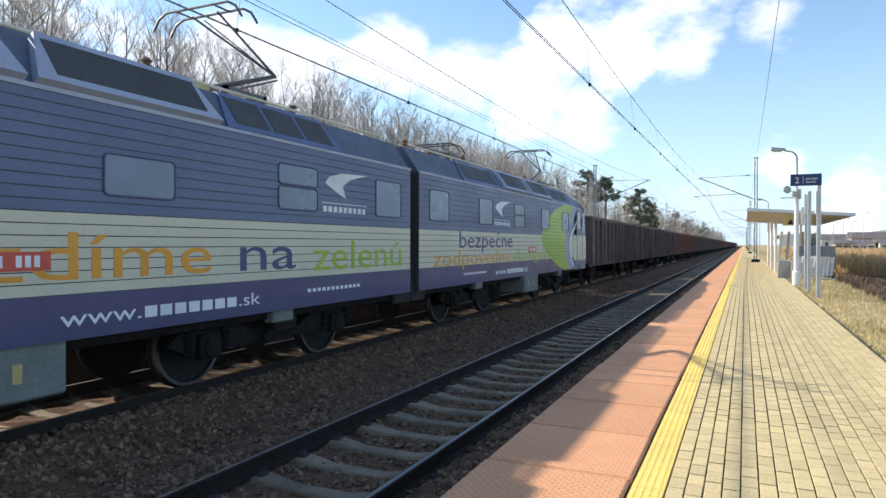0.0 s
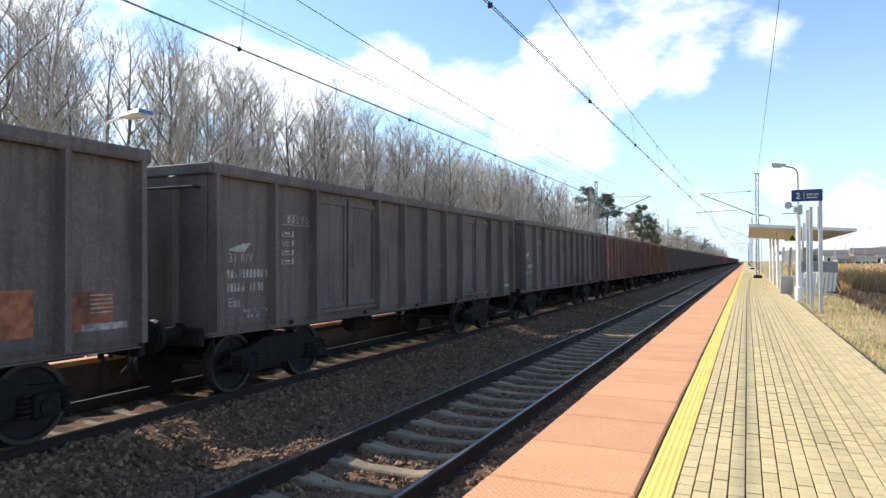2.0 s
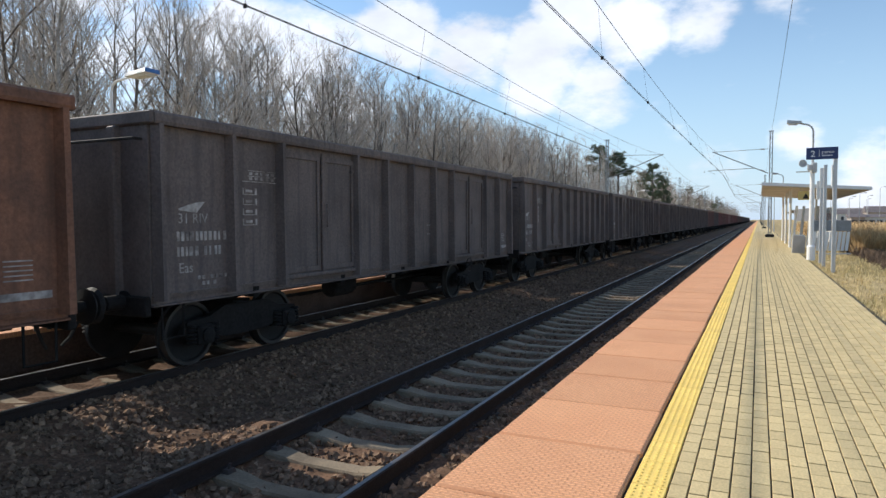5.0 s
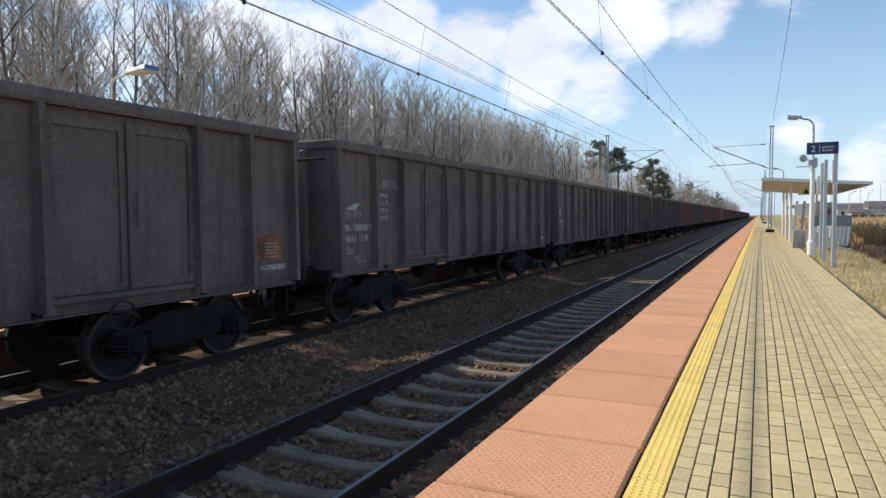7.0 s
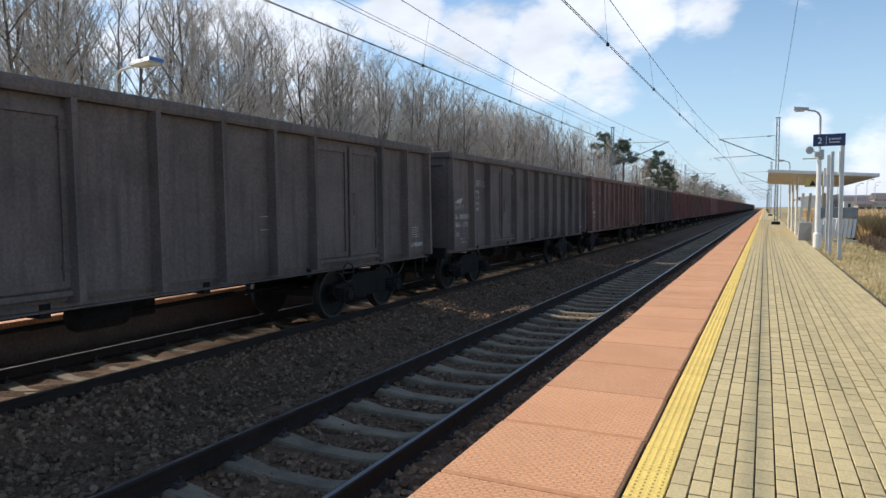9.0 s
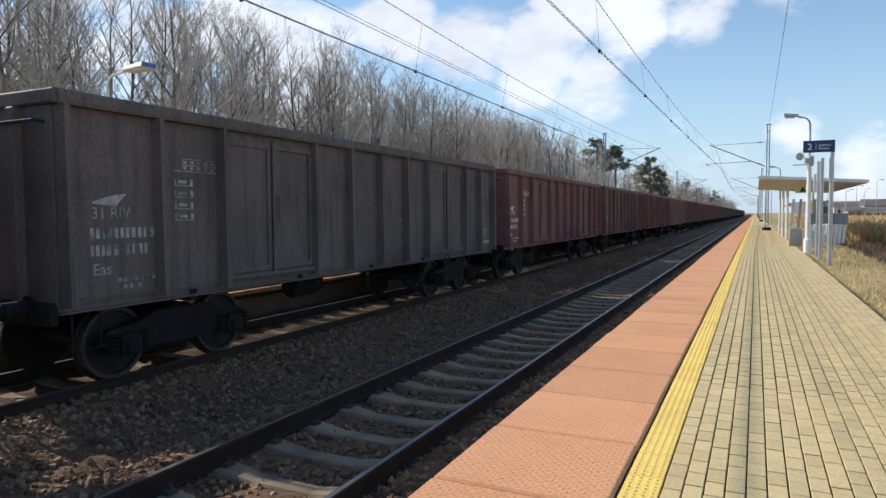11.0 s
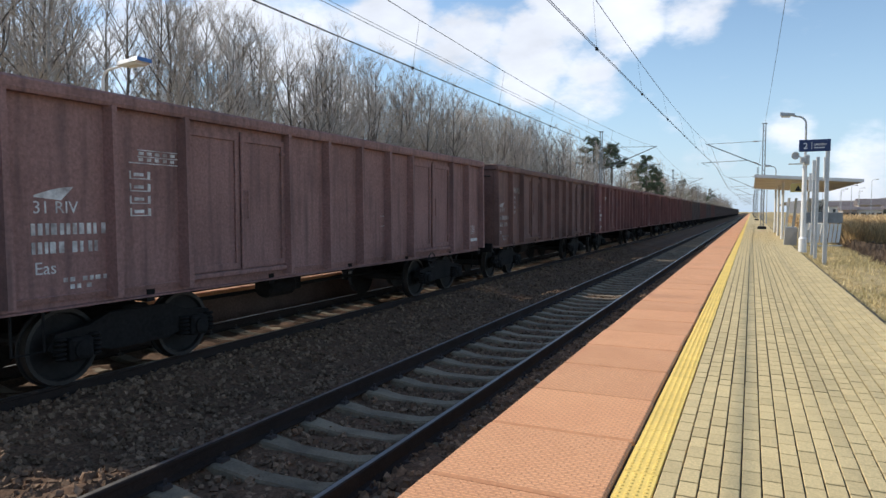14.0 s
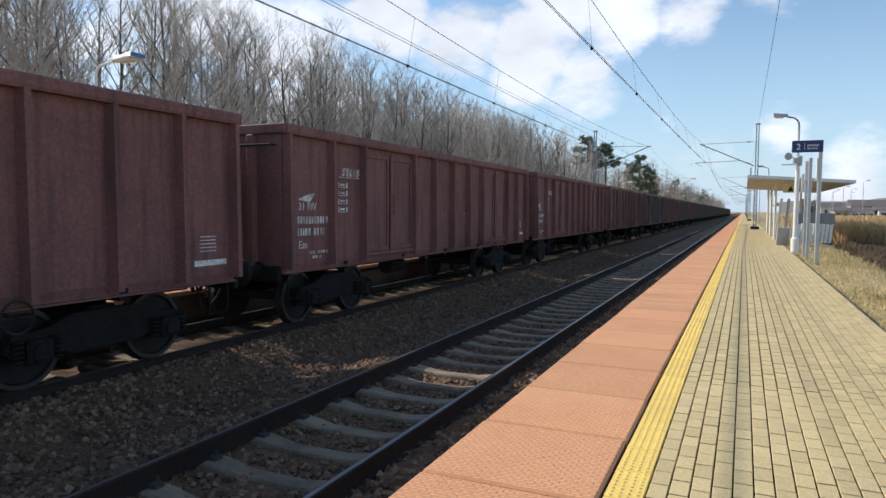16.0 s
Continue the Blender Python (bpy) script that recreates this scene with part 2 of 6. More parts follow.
def slab_material():
    """Terracotta platform slab with rows of short raised dashes."""
    mat = material("terracotta_slab", (0.86, 0.425, 0.21), 0.8, grain=50, amount=0.1, large=1.6, stain=(0.76, 0.355, 0.18), stain_amount=0.6, bump=0, per_object=0.06)
    nt = mat.node_tree
    N, L = nt.nodes.new, nt.links.new
    bs = nt.nodes["Principled BSDF"]
    co, mp, br, b = N("ShaderNodeTexCoord"), N("ShaderNodeMapping"), N("ShaderNodeTexBrick"), N("ShaderNodeBump")
    mp.inputs["Rotation"].default_value[2] = radians(0)
    L(co.outputs["Object"], mp.inputs["Vector"]), L(mp.outputs[0], br.inputs["Vector"])
    br.inputs["Scale"].default_value = 1.0
    br.inputs["Mortar Size"].default_value, br.inputs["Mortar Smooth"].default_value = 0.010, 0.4
    br.inputs["Brick Width"].default_value, br.inputs["Row Height"].default_value = 0.058, 0.032
    b.inputs["Strength"].default_value, b.inputs["Distance"].default_value = 1.0, 0.008
    b.invert = True
    L(br.outputs["Fac"], b.inputs["Height"]), L(b.outputs[0], bs.inputs["Normal"])
    hue = [n for n in nt.nodes if n.type == "HUE_SAT"][0]
    # the groove mask also darkens the colour, so the relief looks deeper
    mix = N("ShaderNodeMix")
    mix.data_type, mix.blend_type = "RGBA", "MULTIPLY"
    sc = N("ShaderNodeMath")
    sc.operation = "MULTIPLY"
    sc.inputs[1].default_value = 0.42
    L(br.outputs["Fac"], sc.inputs[0]), L(sc.outputs[0], mix.inputs["Factor"])
    L(hue.outputs[0], mix.inputs[6])
    mix.inputs[7].default_value = (0.55, 0.5, 0.48, 1)
    L(mix.outputs[2], bs.inputs["Base Color"])
    return mat


M["slab"] = slab_material()


# ---- mesh building ----
class Geo:
    """Collects vertices and faces of one mesh."""

    def __init__(self):
        self.v, self.f, self.m = [], [], []

    def add(self, verts, faces, mi=0):
        n = len(self.v)
        self.v += [tuple(p) for p in verts]
        self.f += [tuple(i + n for i in f) for f in faces]
        self.m += [mi] * len(faces)
        return self

    def box(self, x0, x1, y0, y1, z0, z1, mi=0, taper=0.0):
        t = taper
        v = [(x0, y0, z0), (x1, y0, z0), (x1, y1, z0), (x0, y1, z0), (x0 + t, y0 + t, z1), (x1 - t, y0 + t, z1), (x1 - t, y1 - t, z1), (x0 + t, y1 - t, z1)]
        return self.add(v, [(3, 2, 1, 0), (4, 5, 6, 7), (0, 1, 5, 4), (1, 2, 6, 5), (2, 3, 7, 6), (3, 0, 4, 7)], mi)

    def cbox(self, x0, x1, y0, y1, z0, z1, c=0.01, mi=0):
        """A box with all edges chamfered by c."""
        bm = bmesh.new()
        bmesh.ops.create_cube(bm, size=1.0)
        bmesh.ops.scale(bm, vec=(x1 - x0, y1 - y0, z1 - z0), verts=bm.verts)
        bmesh.ops.translate(bm, vec=((x0 + x1) / 2, (y0 + y1) / 2, (z0 + z1) / 2), verts=bm.verts)
        bmesh.ops.bevel(bm, geom=bm.edges[:], offset=c, segments=1, affect="EDGES")
        bm.verts.index_update()
        self.add([p.co[:] for p in bm.verts], [[p.index for p in f.verts] for f in bm.faces], mi)
        bm.free()
        return self

    def tube(self, a, b, r0, r1=None, n=8, cap=True, mi=0):
        a, b = Vector(a), Vector(b)
        r1 = r0 if r1 is None else r1
        d = (b - a).normalized() if (b - a).length > 1e-9 else Vector((0, 0, 1))
        u = d.orthogonal().normalized()
        w = d.cross(u)
        ring = [u * math.cos(2 * math.pi * i / n) + w * math.sin(2 * math.pi * i / n) for i in range(n)]
        v = [a + q * r0 for q in ring] + [b + q * r1 for q in ring]
        f = [(i, (i + 1) % n, n + (i + 1) % n, n + i) for i in range(n)]
        if cap:
            f += [tuple(range(n - 1, -1, -1)), tuple(range(n, 2 * n))]
        return self.add(v, f, mi)

    def path(self, pts, r, n=6, mi=0):
        """One bent tube through the points."""
        pts = [Vector(q) for q in pts]
        v, f, u = [], [], None
        for i, q in enumerate(pts):
            d = (pts[min(i + 1, len(pts) - 1)] - pts[max(i - 1, 0)]).normalized()
            u = d.orthogonal().normalized() if u is None else (u - d * u.dot(d)).normalized()
            w = d.cross(u)
            v += [q + (u * math.cos(2 * math.pi * k / n) + w * math.sin(2 * math.pi * k / n)) * r for k in range(n)]
        for i in range(len(pts) - 1):
            f += [(i * n + k, i * n + (k + 1) % n, (i + 1) * n + (k + 1) % n, (i + 1) * n + k) for k in range(n)]
        f += [tuple(range(n - 1, -1, -1)), tuple(range((len(pts) - 1) * n, len(pts) * n))]
        return self.add(v, f, mi)

    def prism(self, prof, a, b, axis="y", mi=0):
        """A closed outline carried along an axis; for 'y' the outline is (x, z), for 'x' (y, z), for 'z' (x, y)."""
        place = {"y": lambda p, s: (p[0], s, p[1]), "x": lambda p, s: (s, p[0], p[1]), "z": lambda p, s: (p[0], p[1], s)}[axis]
        n = len(prof)
        v = [place(p, a) for p in prof] + [place(p, b) for p in prof]
        f = [(i, (i + 1) % n, n + (i + 1) % n, n + i) for i in range(n)] + [tuple(range(n - 1, -1, -1)), tuple(range(n, 2 * n))]
        return self.add(v, f, mi)

    def framed(self, xb, xf, xi, y0, y1, z0, z1, w):
        """A panel in the y-z plane with a raised border of width w: back, front of the border, recessed field."""
        o = [(y0, z0), (y1, z0), (y1, z1), (y0, z1)]
        i = [(y0 + w, z0 + w), (y1 - w, z0 + w), (y1 - w, z1 - w), (y0 + w, z1 - w)]
        v = [(xb, *p) for p in o] + [(xf, *p) for p in o] + [(xf, *p) for p in i] + [(xi, *p) for p in i]
        f = [(3, 2, 1, 0), (12, 13, 14, 15)]
        for k in range(4):
            n = (k + 1) % 4
            f += [(k, n, 4 + n, 4 + k), (4 + k, 4 + n, 8 + n, 8 + k), (8 + k, 8 + n, 12 + n, 12 + k)]
        return self.add(v, f)

    def ring(self, c, axis, radii_pos, n=24, mi=0, cap=True):
        """A lathe: (radius, offset along axis) pairs round a centre."""
        c = Vector(c)
        d = Vector(axis).normalized()
        u = d.orthogonal().normalized()
        w = d.cross(u)
        v, f = [], []
        for r, o in radii_pos:
            v += [c + d * o + (u * math.cos(2 * math.pi * i / n) + w * math.sin(2 * math.pi * i / n)) * r for i in range(n)]
        for k in range(len(radii_pos) - 1):
            f += [(k * n + i, k * n + (i + 1) % n, (k + 1) * n + (i + 1) % n, (k + 1) * n + i) for i in range(n)]
        if cap:
            f += [tuple(range(n - 1, -1, -1)), tuple(range((len(radii_pos) - 1) * n, len(radii_pos) * n))]
        return self.add(v, f, mi)

    def mesh(self, name, mats, smooth=False):
        me = bpy.data.meshes.new(name)
        me.from_pydata(self.v, [], self.f)
        mats = mats if isinstance(mats, (list, tuple)) else [mats]
        for k in mats:
            me.materials.append(M[k] if isinstance(k, str) else k)
        if len(mats) > 1:
            me.polygons.foreach_set("material_index", self.m)
        bm = bmesh.new()
        bm.from_mesh(me)
        if len(bm.faces) < 60000:
            bmesh.ops.recalc_face_normals(bm, faces=bm.faces[:])
        bm.to_mesh(me)
        bm.free()
        if smooth:
            me.polygons.foreach_set("use_smooth", [True] * len(me.polygons))
        me.update()
        return me


def part(name, geo, mats, parent=None, label="", smooth=False, at=None):
    ob = new(name, geo if isinstance(geo, bpy.types.Mesh) else geo.mesh(name, mats, smooth))
    if parent:
        ob.parent = parent
    if at is not None:
        ob.matrix_basis = at if isinstance(at, Matrix) else Matrix.Translation(at)
    if label:
        ob["label"] = label
    return ob


def thing(name, label, category, group="", kind="", at=None):
    ob = tagged(new(name), label, category, group, kind)
    ob.empty_display_size = 0.2
    if at is not None:
        ob.matrix_basis = at if isinstance(at, Matrix) else Matrix.Translation(at)
    return ob


def structure(name, geo, mats, label="", category="", smooth=False, kind="structure"):
    return tagged(part(name, geo, mats, smooth=smooth), label, category, kind=kind)


def text_mesh(body, size, mat, width=None, depth=0.002, shear=0.0):
    """Lettering as a flat mesh, its lower left corner at the origin, in the x-y plane."""
    cu = bpy.data.curves.new("lettering", "FONT")
    cu.body, cu.size, cu.extrude, cu.shear = body, size, depth, shear
    cu.resolution_u = 3
    ob = new("lettering", cu)
    me = bpy.data.meshes.new_from_object(ob.evaluated_get(bpy.context.evaluated_depsgraph_get()))
    bpy.data.objects.remove(ob)
    me.materials.clear()
    me.materials.append(M[mat])
    if width:
        xs = [p.co.x for p in me.vertices]
        k = width / max(1e-6, max(xs) - min(xs))
        x0 = min(xs)
        for p in me.vertices:
            p.co.x = (p.co.x - x0) * k
    return me


# ---- ground ----
def ground():
    g = Geo()
    xs = [-1500, -300, -80, -40, -24, -18, -15.5, -14.3, -12.5, -9.5, -1.3, 1.66, 2.6, 3.6, 4.6, 6.0, 9, 30, 80, 300, 1500]
    zs = [0.6, 0.6, 0.5, 0.3, 0.1, 0.15, 0.25, 0.36, -0.75, -0.75, -0.75, 0.47, 0.43, 0.34, 0.0, -0.15, -0.1, 0.0, 0.0, 0.0, 0.0]
    ys = [-400, -60, -20, -10] + [i * 2.0 - 4 for i in range(60)] + [130, 160, 220, 300, 500, 900, 1800, 3500]
    rng = random.Random(4)
    for y in ys:
        for x, z in zip(xs, zs):
            w = 0.06 if x > 2 or x < -16 else 0.0
            g.v.append((x, y, z + rng.uniform(-w, w)))
    n = len(xs)
    for j in range(len(ys) - 1):
        for i in range(n - 1):
            g.f.append((j * n + i, j * n + i + 1, (j + 1) * n + i + 1, (j + 1) * n + i))
    g.m = [0] * len(g.f)
    structure("ground", g, "earth", "dry brown earth with withered grass beside the railway", "ground", True)


def ballast():
    g = Geo()
    def bed(c, lo):
        return [(c - 1.5, -0.2), (c - 1.2, -0.145), (c - 0.9, -0.15), (c - 0.62, -0.235), (c, -0.25), (c + 0.62, -0.235), (c + 0.9, -0.15), (c + 1.2, -0.145), (c + 1.5, -0.2)]

    prof = [(-9.75, -0.5)] + bed(FAR, 0) + [(-6.2, -0.33), (-5.6, -0.4), (-5.2, -0.32)] + bed(NEAR, 0) + [(-1.75, -0.28), (-1.45, -0.33)]
    pts = []
    for (a, za), (b, zb) in zip(prof, prof[1:]):
        k = max(2, int((b - a) / 0.16))
        pts += [(a + (b - a) * i / k, za + (zb - za) * i / k) for i in range(k)]
    pts.append(prof[-1])
    ys = [-30, -12] + [i * 0.16 for i in range(-60, 260)] + [42 + i * 2.0 for i in range(40)] + [140, 200, 400, 950]
    rng = random.Random(8)
    for y in ys:
        for x, z in pts:
            w = 0.03 if -10 < y < 45 else 0.01
            g.v.append((x + rng.uniform(-w, w), y, z + rng.uniform(-w, w)))
    n = len(pts)
    for j in range(len(ys) - 1):
        for i in range(n - 1):
            g.f.append((j * n + i, j * n + i + 1, (j + 1) * n + i + 1, (j + 1) * n + i))
    g.m = [0] * len(g.f)
    structure("ballast_bed", g, "ballast", "dark brown grimy track ballast", "ballast")
    # loose stones on the bed
    s = Geo()
    cube = [(-1, -1, -1), (1, -1, -1), (1, 1, -1), (-1, 1, -1), (-.7, -.7, 1), (.7, -.7, 1), (.7, .7, 1), (-.7, .7, 1)]
    fc = [(3, 2, 1, 0), (4, 5, 6, 7), (0, 1, 5, 4), (1, 2, 6, 5), (2, 3, 7, 6), (3, 0, 4, 7)]

    def level(x):
        for (a, za), (b, zb) in zip(prof, prof[1:]):
            if a <= x <= b:
                return za + (zb - za) * (x - a) / (b - a)
        return -0.5

    for i in range(33000):
        y = 1.5 + 38 * rng.random() ** 1.7 if i < 30000 else rng.uniform(-7.5, 1.5)
        x = rng.uniform(-7.3, -1.75)
        r = rng.uniform(0.014, 0.034)
        m = Matrix.Translation((x, y, level(x) + rng.uniform(-0.005, 0.012))) @ Euler((rng.uniform(0, 6), rng.uniform(0, 6), rng.uniform(0, 6))).to_matrix().to_4x4()
        q = [m @ Vector((p[0] * r * rng.uniform(.6, 1.2), p[1] * r * rng.uniform(.6, 1.3), p[2] * r * rng.uniform(.5, 1.0))) for p in cube]
        s.add(q, fc)
    structure("ballast_stones", s, "stone", "loose crushed stones lying between the rails", "gravel", kind="stuff")


RAIL = [(-0.07, -0.165), (0.07, -0.165), (0.07, -0.15), (0.012, -0.135), (0.01, -0.045), (0.036, -0.03), (0.036, -0.006), (0.028, 0.0),
        (-0.028, 0.0), (-0.036, -0.006), (-0.036, -0.03), (-0.01, -0.045), (-0.012, -0.135), (-0.07, -0.15)]


def sleeper_mesh(width=0.27):
    g = Geo()
    # long profile with a waist in the middle, worn edges
    st = [(-1.3, -0.165, 0.125), (-1.25, -0.158, 0.135), (-0.62, -0.158, 0.135), (-0.5, -0.172, 0.128), (-0.3, -0.205, 0.11), (0.3, -0.205, 0.11), (0.5, -0.172, 0.128), (0.62, -0.158, 0.135), (1.25, -0.158, 0.135), (1.3, -0.165, 0.125)]
    for x, z, w in st:
        g.v += [(x, -w, -0.34), (x, -w * 0.86, z - 0.02), (x, -w * 0.74, z), (x, w * 0.74, z), (x, w * 0.86, z - 0.02), (x, w, -0.34)]
    for k in range(len(st) - 1):
        g.f += [(k * 6 + i, k * 6 + (i + 1) % 6, k * 6 + 6 + (i + 1) % 6, k * 6 + 6 + i) for i in range(6)]
    g.f += [tuple(range(5, -1, -1)), tuple(range(len(st) * 6 - 6, len(st) * 6))]
    g.m = [0] * len(g.f)
    return g


SLEEPERS = 0.633                   # spacing of the sleepers


def track(cx, z, name, label, first, count):
    top = thing(name, label, "railway track", "", "structure", at=(cx, 0, z))
    for s in (-1, 1):
        r = Geo()
        r.prism([(a + s * GAUGE / 2, b) for a, b in RAIL], -40, 950)
        rail = part("rail", r, "rail_side", top)
        h = Geo()
        h.box(s * GAUGE / 2 - 0.019, s * GAUGE / 2 + 0.021, -40, 950, -0.002, 0.0025)
        part("rail_head", h, "rail_top", rail, "polished running surface")
    me = sleeper_mesh().mesh("sleeper", "sleeper")
    rng = random.Random(int(-cx * 10))
    far = Geo()
    clips = Geo()
    for i in range(900):
        y = first + i * SLEEPERS
        if i < count:
            part("sleeper", me, None, top, at=pose(rng.uniform(-.01, .01), y + rng.uniform(-.015, .015), rng.uniform(-.008, .004), 0, 0, rng.uniform(-.4, .4)))
        elif y < 420:
            far.box(-1.3, 1.3, y - 0.11, y + 0.11, -0.3, -0.165)
        if -9 < y < 60:
            for s in (-1, 1):
                for q in (-1, 1):
                    x = s * GAUGE / 2 + q * 0.115
                    clips.box(x - 0.04, x + 0.04, y - 0.05, y + 0.05, -0.16, -0.125, taper=0.008)
                    clips.tube((x, y, -0.13), (x + q * 0.015, y, -0.075), 0.016, 0.012, 5)
    part("far_sleepers", far, "sleeper", top)["kind"] = "stuff"
    part("rail_fastenings", clips, "clip", top)["kind"] = "stuff"
    return top


# ---- platforms ----
def platform_near():
    g = Geo()
    # retaining wall and fill
    g.box(-1.46, -1.28, -30, 640, -0.7, PLAT_Z - 0.075)
    g.box(-1.28, SLAB_END - 0.01, -30, 640, -0.7, PLAT_Z - 0.075)
    structure("platform_wall", g, "concrete", "weathered concrete platform retaining wall", "wall")
    b = Geo()
    b.box(SLAB_END - 0.01, PAVE_END, -30, 640, -0.7, PLAT_Z - 0.018)
    bed = structure("platform_bed", b, "joint", "sand bed of the platform paving", "platform")
    top = thing("platform_pavement", "platform paved with terracotta edge slabs, yellow strip and buff blocks", "platform", "", "structure")
    # dark strip under the edge slabs, added to darken the gaps between them
    sb = Geo()
    sb.box(-1.45, SLAB_END - 0.012, -30, 640, PLAT_Z - 0.074, PLAT_Z - 0.066)
    part("mortar_bed", sb, "joint", top)
    sg = Geo()
    sg.cbox(PLAT_EDGE, SLAB_END - 0.008, -0.489, 0.489, -0.075, 0, 0.014)
    sme = sg.mesh("slab", "slab")
    rs = random.Random(31)
    for i in range(-16, 130):
        part("slab", sme, None, top, at=pose(rs.uniform(-.006, .006), 3.78 + i * 1.0, PLAT_Z + 0.014 + rs.uniform(0, 0.006), 0, 0, rs.uniform(-.25, .25)))
    yg = Geo()
    yg.cbox(SLAB_END + 0.012, YELLOW_END - 0.006, -0.197, 0.197, -0.06, 0, 0.004)
    for a in range(4):
        for c in range(8):
            x, y = SLAB_END + 0.04 + a * 0.045, -0.17 + c * 0.0485
            yg.ring((x, y, 0.0), (0, 0, 1), [(0.013, 0), (0.009, 0.005)], 6)
    yme = yg.mesh("tactile_tile", "yellow")
    for i in range(-38, 200):
        part("tactile_tile", yme, None, top, at=(0, 3.62 + i * 0.4, PLAT_Z))
    yf = Geo()
    yf.box(SLAB_END + 0.01, YELLOW_END - 0.006, 83.5, 640, PLAT_Z - 0.06, PLAT_Z)
    part("tactile_strip", yf, "yellow", top)
    sf = Geo()
    sf.box(PLAT_EDGE, SLAB_END - 0.008, 133.4, 640, PLAT_Z - 0.075, PLAT_Z)
    part("edge_slabs", sf, "slab", top)
    cols = 20
    w = (PAVE_END - YELLOW_END - 0.06) / cols
    pg = Geo()
    pg.cbox(-w / 2 + 0.0045, w / 2 - 0.0045, -0.094, 0.094, -0.06, 0, 0.003)
    pme = pg.mesh("paving_block", "paver")
    rest = Geo()
    rng = random.Random(2)
    hw = w / 2 - 0.0045
    for c in range(cols):
        x = YELLOW_END + w * (c + 0.5)
        y, end = -12.0 + (0.1 if c % 2 else 0.0), 90.0
        while y < end:
            z = PLAT_Z + rng.uniform(-0.0025, 0.0015)
            if 3.0 < y < 6.1:
                part("paving_block", pme, None, top, at=pose(x, y, z, rng.uniform(-.4, .4), rng.uniform(-.6, .6), rng.uniform(-.6, .6)))
            elif y < 24:
                rest.box(x - hw, x + hw, y - 0.094, y + 0.094, z - 0.05, z, taper=0.002)
            else:
                rest.box(x - hw, x + hw, y - 0.094, y + 0.094, z - 0.05, z)
            y += 0.2
        rest.box(x - hw, x + hw, 90, 640, PLAT_Z - 0.05, PLAT_Z - 0.001)
    part("paving_blocks", rest, "paver_stuff", top)["kind"] = "stuff"


def platform_far():
    g = Geo()
    g.box(-13.6, FPLAT_EDGE - 0.18, -60, 640, -0.7, FPLAT_Z - 0.08)
    structure("platform_wall_far", g, "old_wall", "grimy reddish-brown retaining wall of the opposite platform", "wall")
    top = thing("platform_pavement_far", "opposite platform with terracotta edge slabs and buff paving", "platform", "", "structure")
    sg = Geo()
    sg.cbox(FPLAT_EDGE - 1.0, FPLAT_EDGE, -0.4965, 0.4965, -0.08, 0, 0.008)
    me = sg.mesh("slab", "slab")
    for i in range(-10, 70):
        part("slab", me, None, top, at=(0, 0.5 + i * 1.0, FPLAT_Z))
    f = Geo()
    f.box(FPLAT_EDGE - 1.0, FPLAT_EDGE, 70, 640, FPLAT_Z - 0.08, FPLAT_Z)
    part("edge_slabs", f, "slab", top)
    y = Geo()
    y.box(FPLAT_EDGE - 1.22, FPLAT_EDGE - 1.005, -60, 640, FPLAT_Z - 0.08, FPLAT_Z)
    part("tactile_strip", y, "yellow", top)
    p = Geo()
    p.box(-13.6, FPLAT_EDGE - 1.225, -60, 640, FPLAT_Z - 0.08, FPLAT_Z - 0.002)
    part("paving", p, "paver_stuff", top)


ground()
ballast()
platform_near()
platform_far()
track(NEAR, 0.0, "track_near", "ballasted track with concrete sleepers and rusty rails beside the platform", 4.27 - 20 * SLEEPERS, 150)
track(FAR, FAR_Z, "track_far", "ballasted track with concrete sleepers under the passing train", 0.6 - 14 * SLEEPERS, 116)


# ---- the train: both locomotive sections and the open wagons; every origin is at its front end, y back along the train ----
TRAIN = []          # (thing, y of its origin when the first wagon's front is at 0)


def wheelset(parent, y, r=0.46, rim="tread_dull"):
    g = Geo().tube((-0.78, 0, 0), (0.78, 0, 0), 0.085, n=10)
    for s in (-1, 1):
        g.ring((s * 0.75, 0, 0), (s, 0, 0), [(0.12, -0.06), (r + 0.03, -0.065), (r + 0.03, -0.035), (r, -0.03), (r - 0.005, 0.07), (r - 0.06, 0.07), (r - 0.075, 0.03), (0.17, 0.035), (0.14, 0.09), (0.10, 0.09)], 28)
    top = part("wheelset", g, "wheel", parent, at=(0, y, r))
    for s in (-1, 1):
        t = Geo()
        t.ring((s * 0.75, 0, 0), (s, 0, 0), [(r + 0.001, -0.029), (r - 0.003, 0.069)], 28, cap=False)
        t.ring((s * 0.75, 0, 0), (s, 0, 0), [(r - 0.004, 0.072), (r - 0.05, 0.0725)], 28, cap=False)
        part("tyre", t, rim, top, "worn steel wheel tyre")
    return top


